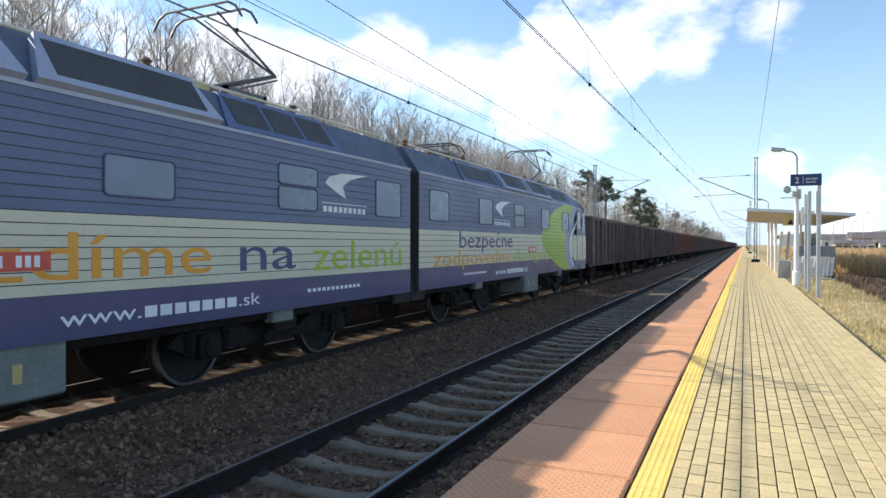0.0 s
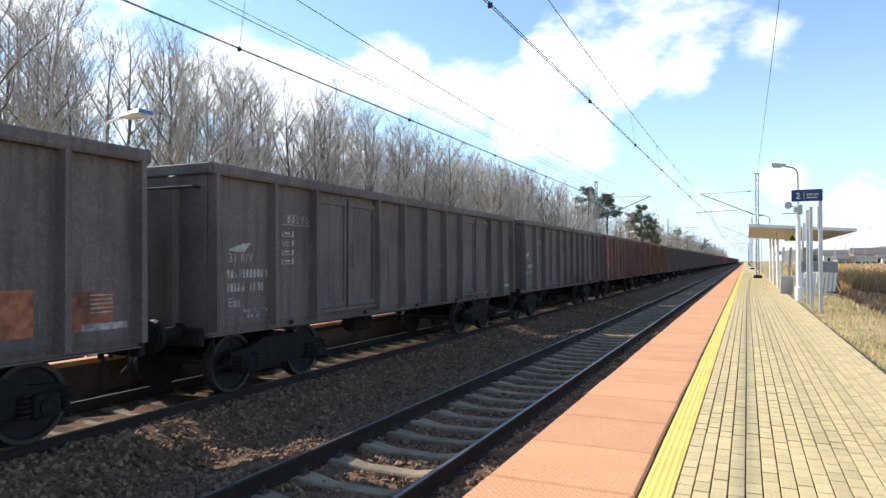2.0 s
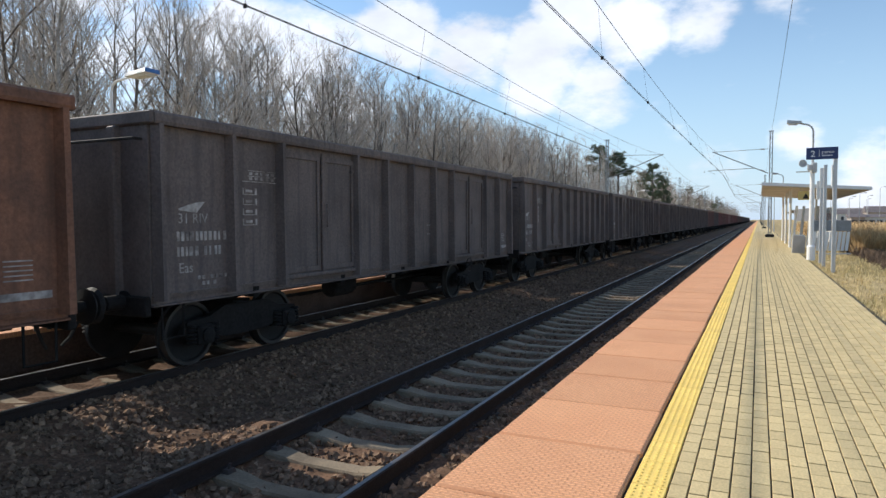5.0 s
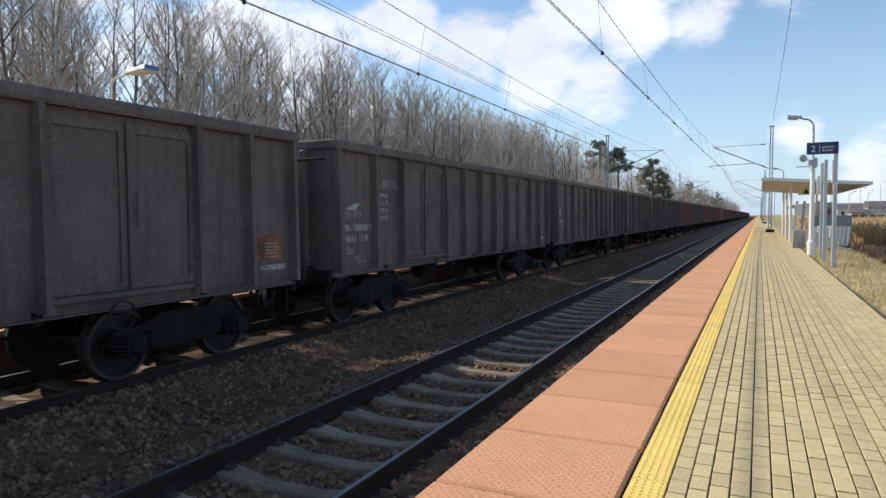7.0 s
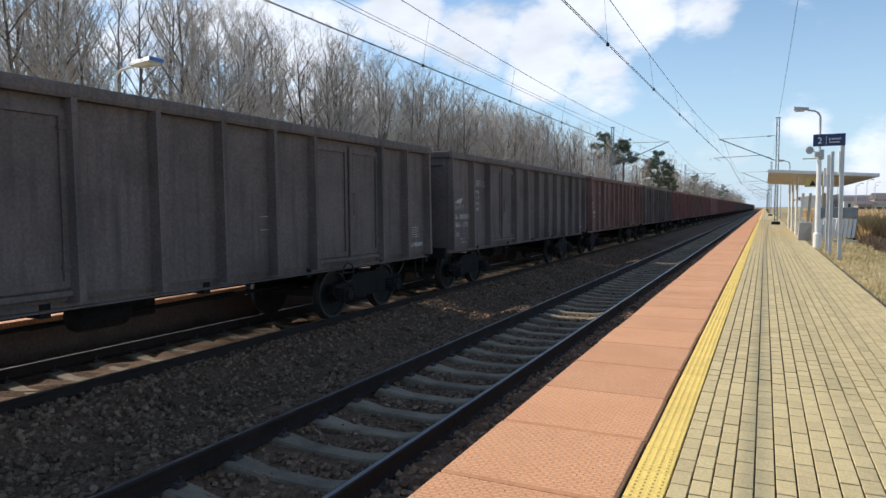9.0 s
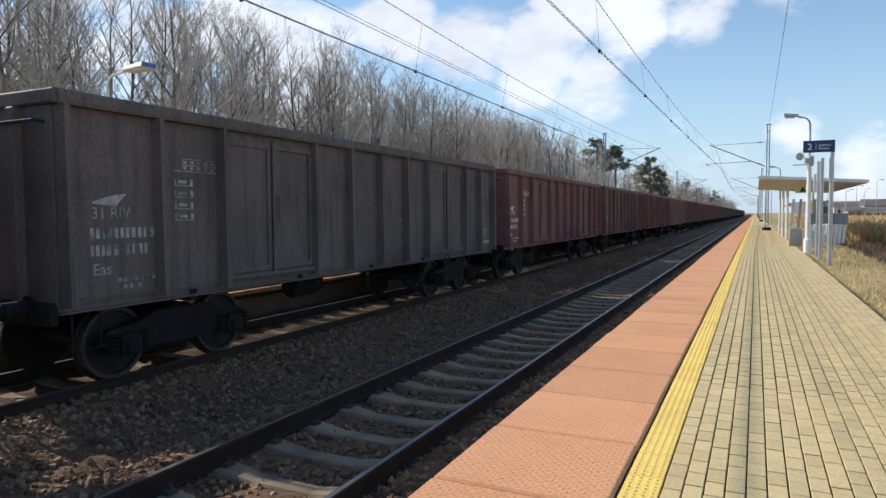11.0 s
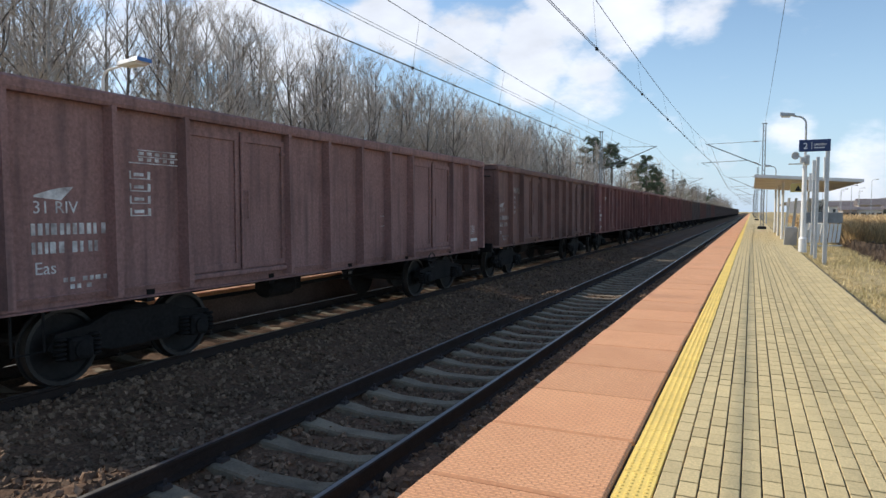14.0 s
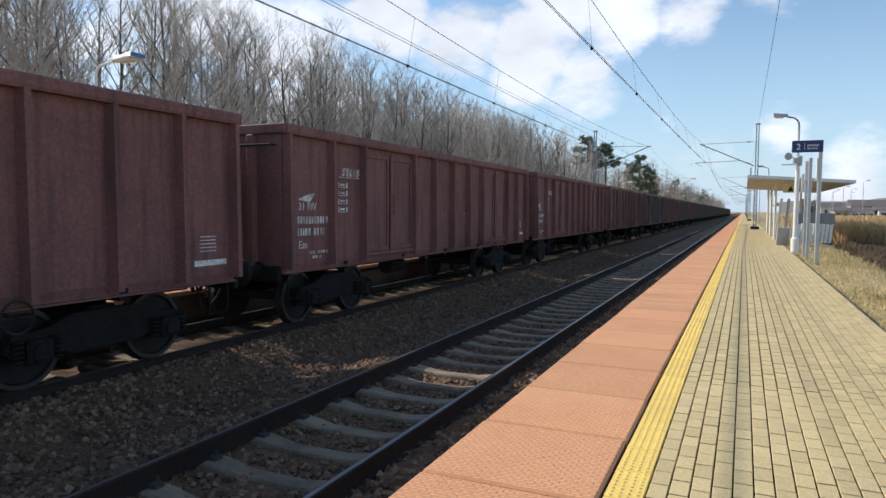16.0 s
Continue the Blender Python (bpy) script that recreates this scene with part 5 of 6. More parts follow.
def wires(base, shift, off):
    """Contact wires run zigzag beside the track's middle, the messenger nearly straight over it."""
    cx = base + shift
    top = thing("catenary", "black overhead contact line with droppers above the track", "overhead wire")
    ys = MASTS + [497.0]
    for j, dx in enumerate((-0.02, 0.02)):
        c = Geo()
        for a, b in zip(ys, ys[1:]):
            n = 8 if a < 200 else 2
            pts = [(cx + dx + off * (1 if (ys.index(a) % 2) else -1) * (1 - 2 * i / n), a + (b - a) * i / n, 5.95 - 0.06 * math.sin(math.pi * i / n)) for i in range(n + 1)]
            c.path(pts, 0.008, 5)
        part("contact_wire", c, "wire", top)
    m = Geo()
    for a, b in zip(ys, ys[1:]):
        n = 16 if a < 200 else 4
        pts = [(base + 0.12 * (1 if (ys.index(a) % 2) else -1) * (1 - 2 * i / n), a + (b - a) * i / n, 7.9 - 3.6 * (i / n) * (1 - i / n)) for i in range(n + 1)]
        m.path(pts, 0.009, 5)
    part("messenger_wire", m, "wire", top)
    for a, b in zip(ys[:5], ys[1:5]):
        for i in range(1, 10):
            u = i / 10
            x = cx + off * (1 if (ys.index(a) % 2) else -1) * (1 - 2 * u)
            d = Geo()
            y = a + (b - a) * u
            xm = base + 0.12 * (1 if (ys.index(a) % 2) else -1) * (1 - 2 * u)
            d.tube((xm, y, 7.9 - 3.6 * u * (1 - u)), (x, y, 5.95 - 0.06 * math.sin(math.pi * u)), 0.004, n=4)
            d.cbox(x - 0.035, x + 0.035, y - 0.02, y + 0.02, 5.9 - 0.06 * math.sin(math.pi * u), 5.98 - 0.06 * math.sin(math.pi * u), 0.005)
            part("dropper", d, "wire", top)


wires(NEAR, 0.22, 0.40)
wires(FAR, -0.2, 0.15)
def sagging(x, z, sag, name, radius, label):
    pts = []
    for a, b in zip(MASTS, MASTS[1:]):
        pts += [(x, a + (b - a) * i / 8, z - sag * (i / 8) * (1 - i / 8)) for i in range(8)]
    g = Geo()
    g.path(pts + [(x, MASTS[-1], z)], radius, 5)
    tagged(part(name, g, "wire"), label, "wire")


for side in (0.86, -12.9):
    sagging(side, 9.4, 1.6, "earth_wire", 0.009, "dark bare earth wire strung between the mast tops")
sagging(FAR, 6.45, 0.5, "feeder_wire", 0.007, "thin dark feeder wire beside the far contact line")


# ---- platform furniture ----
def street_lamp(x, y, base, height, arm, label, group, big=False, blue=False):
    top = thing("platform_lamp", label, "street lamp", group, at=(x, y, base))
    p = Geo()
    if big:
        p.ring((0, 0, 0), (0, 0, 1), [(0.14, 0), (0.14, 0.55), (0.09, 0.62), (0.078, 3.55), (0.05, 3.6)], 14)
        part("lower_pole", p, "white", top, "thick white lower pole")
        q = Geo()
        q.ring((0, 0, 3.6), (0, 0, 1), [(0.045, 0), (0.035, height - 3.6 - 0.35)], 10)
        part("upper_pole", q, "lampgrey", top)
    else:
        p.ring((0, 0, 0), (0, 0, 1), [(0.09, 0), (0.085, 0.6), (0.06, 0.65), (0.04, height - 0.35)], 10)
        part("pole", p, "white" if blue else "lampgrey", top)
    s = 1 if arm > 0 else -1
    a = Geo()
    pts = [(0, 0, height - 0.36)] + [(s * 0.3 * (1 - math.cos(t)), 0, height - 0.36 + 0.3 * math.sin(t)) for t in [i * math.pi / 10 for i in range(1, 6)]] + [(arm * 0.62, 0, height + 0.0)]
    a.path(pts, 0.032, 8)
    part("arm", a, "white" if blue else "lampgrey", top)
    h = Geo()
    x0, x1 = arm * 0.5, arm * 1.12
    w = 0.16 * abs(arm) / 0.9
    h.add([(x0, -w * .6, height - 0.03), (x0, w * .6, height - 0.03), (x1, w, height - 0.0), (x1, -w, height - 0.0), (x0, -w * .5, height + 0.06), (x0, w * .5, height + 0.06), (x1, w * .8, height + 0.12), (x1, -w * .8, height + 0.12)],
          [(3, 2, 1, 0), (4, 5, 6, 7), (0, 1, 5, 4), (1, 2, 6, 5), (2, 3, 7, 6), (3, 0, 4, 7)])
    head = part("lamp_head", h, "lampgrey" if not blue else "white", top)
    d = Geo()
    d.add([(x0 + (x1 - x0) * .25, -w * .55, height - 0.024), (x0 + (x1 - x0) * .25, w * .55, height - 0.024), (x1 - (x1 - x0) * .06, w * .8, height - 0.01), (x1 - (x1 - x0) * .06, -w * .8, height - 0.01),
           (x0 + (x1 - x0) * .3, -w * .4, height - 0.075), (x0 + (x1 - x0) * .3, w * .4, height - 0.075), (x1 - (x1 - x0) * .1, w * .6, height - 0.06), (x1 - (x1 - x0) * .1, -w * .6, height - 0.06)],
          [(3, 2, 1, 0), (4, 5, 6, 7), (0, 1, 5, 4), (1, 2, 6, 5), (2, 3, 7, 6), (3, 0, 4, 7)])
    part("diffuser", d, "diffuser", head)
    if blue:
        e = Geo()
        e.box(min(x1, x1 + s * 0.012), max(x1, x1 + s * 0.012), -w * .9, w * .9, height + 0.01, height + 0.11)
        part("end_cap", e, "lampblue", head, "blue lamp end cap")
    return top


big = street_lamp(1.78, 28.1, 0.45, 5.18, -0.78, "white platform lamp post with a single grey luminaire", "lamps of the near platform", True)
sp = Geo()
sp.ring((-0.34, -0.1, 3.66), (0.3, -1, 0), [(0.08, -0.05), (0.13, 0), (0.145, 0.03), (0.13, 0.05), (0.09, 0.045), (0.075, 0.02)], 18)
part("loudspeaker", sp, "lampgrey", big, "round grey loudspeaker")
br = Geo()
br.tube((0, -0.05, 3.55), (-0.34, -0.1, 3.66), 0.02, n=6).tube((0, -0.02, 3.35), (-0.55, -0.1, 3.35), 0.02, n=6)
part("speaker_bracket", br, "galv", big)
cc = Geo()
cc.cbox(-0.18, 0.02, -0.22, -0.06, 3.38, 3.6, 0.03).cbox(-0.04, 0.14, -0.16, 0.0, 3.3, 3.68, 0.03)
part("camera_housing", cc, "lampgrey", big, "grey surveillance camera housing")
for y in (62.0, 96.0, 130.0, 164.0):
    street_lamp(1.80, y, 0.45, 5.4, -0.78, "grey platform lamp post with a single luminaire", "lamps of the near platform")
street_lamp(-15.15, 11.75, 0.25, 5.45, 1.35, "white lamp with a flat blue-capped head on the opposite platform", "lamps of the opposite platform", blue=True)
for y in (87.0, 132.0, 169.0, 209.0, 250.0):
    street_lamp(-14.2, y, 0.25, 5.5, 0.95, "white lamp on the opposite platform", "lamps of the opposite platform", blue=True)


def name_sign():
    top = thing("platform_sign", "navy platform sign with white number two on a steel post", "sign", at=(2.0, 22.4, 0.42))
    p = Geo()
    p.cbox(-0.055, 0.055, -0.055, 0.055, 0, 3.62, 0.012)
    part("post", p, "galv", top)
    b = Geo()
    b.cbox(-0.76, 0.06, -0.11, -0.06, 3.37, 3.72, 0.01)
    board = part("board", b, "navy", top)
    part("lettering", text_mesh("2", 0.26, "sign_white"), None, board, "white numeral", at=Matrix.Translation((-0.65, -0.112, 3.45)) @ pose(0, 0, 0, 90, 0, 0))
    part("lettering", text_mesh("peron", 0.13, "sign_white"), None, board, "white word", at=Matrix.Translation((-0.36, -0.112, 3.54)) @ pose(0, 0, 0, 90, 0, 0))
    g = Geo()
    g.box(-0.43, -0.42, -0.114, -0.111, 3.43, 3.65)
    for k in range(5):
        g.box(-0.35 + k * 0.055, -0.31 + k * 0.055, -0.114, -0.111, 3.46, 3.49)
    part("sign_rule", g, "sign_white", board)
    n = Geo()
    n.cbox(-0.09, -0.05, -0.075, 0.075, 2.55, 3.2, 0.005)
    part("notice", n, "white", top, "small white notice")
    return top


name_sign()


def info_post(x, y, h, label):
    top = thing("info_board", label, "notice board", "notice boards", at=(x, y, 0.42))
    for q in (0.0,):
        p = Geo()
        p.cbox(-0.05, 0.05, -0.05, 0.05, 0, h, 0.01)
        part("post", p, "galv", top)
    b = Geo()
    b.cbox(-0.16, -0.055, -0.03, 0.03, h - 0.75, h - 0.1, 0.008)
    part("board", b, "white", top, "white notice seen edge on")
    return top


info_post(1.95, 24.9, 3.39, "steel notice board post with a white timetable case")
info_post(1.98, 26.6, 3.05, "steel notice board post with a narrow white panel")


def shelter():
    """Platform shelter with a broad flat canopy."""
    top = thing("platform_shelter", "platform shelter with a broad flat roof on pale posts", "shelter", at=(0, 0, 0))
    y0, y1, x0, x1 = 38.0, 56.0, 0.13, 4.95
    r = Geo()
    # canopy: thin at the rims, a little raised towards the track
    r.add([(x0, y0, 3.80), (x1, y0, 3.46), (x1, y1, 3.46), (x0, y1, 3.80), (x0, y0, 3.94), (x1, y0, 3.60), (x1, y1, 3.60), (x0, y1, 3.94)],
          [(3, 2, 1, 0), (4, 5, 6, 7), (0, 1, 5, 4), (1, 2, 6, 5), (2, 3, 7, 6), (3, 0, 4, 7)])
    roof = part("roof", r, "roof", top, "grey sheet-metal roof with a pale rim")
    s = Geo()
    s.add([(x0 + .06, y0 + .06, 3.79), (x1 - .06, y0 + .06, 3.45), (x1 - .06, y1 - .06, 3.45), (x0 + .06, y1 - .06, 3.79), (x0 + .06, y0 + .06, 3.775), (x1 - .06, y0 + .06, 3.435), (x1 - .06, y1 - .06, 3.435), (x0 + .06, y1 - .06, 3.775)],
          [(3, 2, 1, 0), (4, 5, 6, 7), (0, 1, 5, 4), (1, 2, 6, 5), (2, 3, 7, 6), (3, 0, 4, 7)])
    part("soffit", s, "soffit", roof, "beige boarded soffit")
    fa = Geo()
    fa.add([(x0 - .02, y0 - .03, 3.79), (x1 + .02, y0 - .03, 3.45), (x1 + .02, y0 - .003, 3.45), (x0 - .02, y0 - .003, 3.79), (x0 - .02, y0 - .03, 3.95), (x1 + .02, y0 - .03, 3.61), (x1 + .02, y0 - .003, 3.61), (x0 - .02, y0 - .003, 3.95)],
           [(3, 2, 1, 0), (4, 5, 6, 7), (0, 1, 5, 4), (1, 2, 6, 5), (2, 3, 7, 6), (3, 0, 4, 7)])
    part("fascia", fa, "white", roof, "pale metal fascia")
    for x, y in ((1.55, 40.5), (1.55, 46.5), (1.55, 52.5), (3.6, 40.5), (3.6, 46.5), (3.6, 52.5)):
        p = Geo()
        p.ring((x, y, 0.5), (0, 0, 1), [(0.07, 0), (0.07, 3.15 if x < 3 else 2.98)], 12)
        part("post", p, "white", top)
    for y in (40.5, 43.5, 46.5, 49.5):
        g = Geo()
        g.box(3.59, 3.61, y + 0.1, y + 2.9, 1.6, 2.7)
        part("glass_panel", g, "glass", top).visible_shadow = False
        b = Geo()
        b.cbox(3.57, 3.63, y + 0.1, y + 2.9, 0.6, 1.55, 0.01)
        part("lower_panel", b, "lampgrey", top)
    # tall leaning boards at the near end
    for q in range(4):
        b = Geo()
        x = 1.62 + q * 0.36
        b.prism([(x, 0.5), (x + 0.13, 0.5), (x + 0.30, 2.75), (x + 0.17, 2.75)], 40.40 + 0.3 * q, 40.46 + 0.3 * q, "y")
        part("end_board", b, "white" if q % 2 == 0 else "lampgrey", top, "tall leaning end board")
    bs = Geo()
    bs.cbox(2.7, 3.2, 42, 45, 0.92, 1.0, 0.02).cbox(2.8, 3.1, 42.2, 42.3, 0.5, 0.92, 0.01).cbox(2.8, 3.1, 44.7, 44.8, 0.5, 0.92, 0.01)
    part("bench", bs, "lampgrey", top)
    w = Geo()
    w.cbox(1.8, 2.5, 38.3, 38.36, 3.02, 3.46, 0.01)
    ws = part("warning_sign", w, "warn", top, "yellow warning sign with a triangle")
    t = Geo()
    t.prism([(2.0, 3.08), (2.3, 3.08), (2.15, 3.36)], 38.292, 38.298, "y")
    part("triangle", t, "black", ws)
    for x in (1.9, 2.4):
        h = Geo()
        h.tube((x, 38.33, 3.46), (x, 38.33, 3.7), 0.012, n=5)
        part("hanger", h, "galv", ws)


shelter()


def litter_bin():
    top = thing("litter_bin", "square pale concrete litter bin on the platform", "litter bin", at=(1.62, 33.6, PLAT_Z - 0.012))
    b = Geo()
    b.add([(-0.25, -0.3, 0), (0.25, -0.3, 0), (0.25, 0.3, 0), (-0.25, 0.3, 0), (-0.21, -0.26, 0.8), (0.28, -0.3, 0.76), (0.28, 0.3, 0.76), (-0.21, 0.26, 0.8)],
          [(3, 2, 1, 0), (4, 5, 6, 7), (0, 1, 5, 4), (1, 2, 6, 5), (2, 3, 7, 6), (3, 0, 4, 7)])
    part("body", b, "concrete", top)
    i = Geo()
    i.cbox(-0.17, 0.24, -0.22, 0.22, 0.765, 0.82, 0.01)
    part("rim", i, "lampgrey", top)


litter_bin()


def barrier():
    """Row of leaning white slats on a low frame beyond the shelter."""
    top = thing("slatted_fence", "low fence of leaning white slats on a dark frame", "fence", at=(0, 0, 0))
    for k in range(9):
        x = 2.15 + k * 0.17
        s = Geo()
        z0 = 0.62
        s.add([(x, 33.6 + k * .1, z0), (x + 0.12, 33.6 + k * .1, z0), (x + 0.12, 33.64 + k * .1, z0), (x, 33.64 + k * .1, z0), (x + 0.08, 33.6 + k * .1, z0 + 0.85), (x + 0.2, 33.6 + k * .1, z0 + 0.85), (x + 0.2, 33.64 + k * .1, z0 + 0.85), (x + 0.08, 33.64 + k * .1, z0 + 0.85)],
              [(3, 2, 1, 0), (4, 5, 6, 7), (0, 1, 5, 4), (1, 2, 6, 5), (2, 3, 7, 6), (3, 0, 4, 7)])
        part("slat", s, "white", top)
    f = Geo()
    f.tube((2.0, 33.55, 0.48), (3.75, 34.5, 0.48), 0.035, n=6)
    part("bottom_beam", f, "lampgrey", top)
    for k in range(4):
        p = Geo()
        p.cbox(2.1 + k * 0.5, 2.16 + k * 0.5, 33.7 + k * .27, 33.76 + k * .27, 0.3, 1.98, 0.008)
        part("post", p, "black", top)
    u = Geo()
    u.cbox(2.1, 3.75, 34.45, 34.5, 1.5, 1.98, 0.01)
    part("upper_board", u, "mast", top, "dark grey upper board")


barrier()


# ---- plants ----
def tuft(g, x, y, z, h, n, rng, spread=0.08, w=0.006):
    for _ in range(n):
        a = rng.uniform(0, 6.28)
        d = Vector((math.cos(a), math.sin(a), 0))
        s = Vector((-d.y, d.x, 0)) * w * rng.uniform(0.6, 1.4)
        b = Vector((x + rng.uniform(-spread, spread), y + rng.uniform(-spread, spread), z))
        hh = h * rng.uniform(0.5, 1.2)
        m = b + d * hh * rng.uniform(0.05, 0.3) + Vector((0, 0, hh * 0.6))
        t = b + d * hh * rng.uniform(0.2, 0.7) + Vector((0, 0, hh))
        i = len(g.v)
        g.v += [tuple(b - s), tuple(b + s), tuple(m + s * 0.7), tuple(m - s * 0.7), tuple(t)]
        g.f += [(i, i + 1, i + 2, i + 3), (i + 3, i + 2, i + 4)]
        g.m += [0, 0]


def ground_z(x):
    pts = [(1.66, 0.47), (2.6, 0.43), (3.6, 0.34), (4.6, 0.0), (6.0, -0.15), (9, -0.1), (30, 0.0)]
    for (a, za), (b, zb) in zip(pts, pts[1:]):
        if a <= x <= b:
            return za + (zb - za) * (x - a) / (b - a)
    return 0.0


def verge():
    rng = random.Random(21)
    g = Geo()
    for i in range(15000):
        y = 4 + 41 * rng.random() ** 1.3
        x = PAVE_END - 0.06 + 3.2 * rng.random() ** 1.25
        tuft(g, x, y, ground_z(x) - 0.02, 0.09, 3, rng, 0.05, 0.005)
    tagged(part("verge_grass", g, "straw"), "short withered straw-coloured verge grass", "grass", kind="stuff")
    r = Geo()
    for i in range(17000):
        y = 40 + 120 * rng.random() ** 1.6
        x = 4.6 + 0.02 * (y - 40) + (3 + 0.22 * y) * rng.random()
        tuft(r, x, y, ground_z(x) - 0.05, 1.5 * rng.uniform(0.7, 1.15), 5, rng, 0.25, 0.010 + 0.0003 * y)
    tagged(part("reed_bed", r, "reed"), "tall dry ochre reeds beyond the ditch", "reeds", kind="stuff")
    # dark brambles along the ditch and the near face of the reeds
    b = Geo()
    for i in range(1500):
        if i < 1000:
            y = rng.uniform(33, 44)
            x = 4.5 + (2.5 + 0.2 * (y - 30)) * rng.random()
            h = 0.55
        else:
            y = rng.uniform(20, 33)
            x = 3.9 + 1.6 * rng.random() + 0.04 * (y - 20)
            h = 0.4
        for _ in range(4):
            a = rng.uniform(0, 6.28)
            d = Vector((math.cos(a), math.sin(a), 0)) * rng.uniform(0.2, 0.6)
            o = Vector((x + rng.uniform(-.2, .2), y + rng.uniform(-.2, .2), ground_z(x) - 0.03))
            k = o + d * 0.5 + Vector((0, 0, h * rng.uniform(0.5, 1.2)))
            b.tube(o, k, 0.012, 0.009, 3, False).tube(k, o + d * 1.3 + Vector((0, 0, h * rng.uniform(0.1, 0.5))), 0.009, 0.004, 3, False)
    tagged(part("brambles", b, "bramble"), "tangle of dark leafless brambles along the ditch", "brambles", kind="stuff")
    # withered clumps standing out of the short verge
    w = Geo()
    for i in range(420):
        y = 6 + 34 * rng.random() ** 1.1
        x = 2.1 + 2.4 * rng.random()
        tuft(w, x, y, ground_z(x) - 0.02, 0.20, 14, rng, 0.12, 0.006)
    tagged(part("grass_clumps", w, "straw"), "withered uncut grass clumps on the verge", "grass", kind="stuff")


verge()


def bare_tree(seed, height, pale, detail):
    """Leafless tree: tapered trunk, limbs and fine twigs."""
    rng = random.Random(seed)
    trunk, twigs = Geo(), Geo()
    lean = Vector((rng.uniform(-.05, .05), rng.uniform(-.05, .05), 1)).normalized()
    spine = [Vector((0, 0, 0))]
    n = 9
    for i in range(n):
        d = (lean + Vector((rng.uniform(-.09, .09), rng.uniform(-.09, .09), 0))).normalized()
        spine.append(spine[-1] + d * height * 0.92 / n)
    r0 = height * 0.0105
    for i in range(n):
        trunk.tube(spine[i], spine[i + 1], r0 * (1 - i / n) ** 0.9 + 0.012, r0 * (1 - (i + 1) / n) ** 0.9 + 0.012, 6, False)

    def grow(p, d, length, r, level):
        k = 3 if level < 2 else 2 if level < detail else 1
        pts = [p]
        for i in range(k):
            d = (d + Vector((rng.uniform(-.22, .22), rng.uniform(-.22, .22), rng.uniform(0.0, .22)))).normalized()
            q = pts[-1] + d * length / k
            (trunk if level == 0 else twigs).tube(pts[-1], q, r * (1 - 0.5 * i / k), r * (1 - 0.5 * (i + 1) / k), 4 if level == 0 else 3, False)
            pts.append(q)
        if level < detail:
            m = (6, 5, 3, 2)[level]
            for j in range(m):
                t = rng.uniform(0.25, 1.0)
                i = min(k - 1, int(t * k))
                b = pts[i].lerp(pts[i + 1], t * k - i)
                a = rng.uniform(0, 6.28)
                side = Vector((math.cos(a), math.sin(a), rng.uniform(-0.1, 0.6)))
                grow(b, (d * 0.8 + side * 0.75).normalized(), length * rng.uniform(0.38, 0.6), max(0.004, r * 0.45), level + 1)

    count = 15
    for j in range(count):
        t = 0.26 + 0.72 * (j + rng.random()) / count
        i = min(n - 1, int(t * n))
        b = spine[i].lerp(spine[i + 1], t * n - i)
        a = j * 2.4 + rng.uniform(-.5, .5)
        up = 0.75 + 0.8 * t
        d = Vector((math.cos(a), math.sin(a), up)).normalized()
        grow(b, d, height * (0.30 - 0.17 * t) * rng.uniform(0.75, 1.2), r0 * 0.42 * (1.1 - t) + 0.010, 0)
    return trunk, twigs


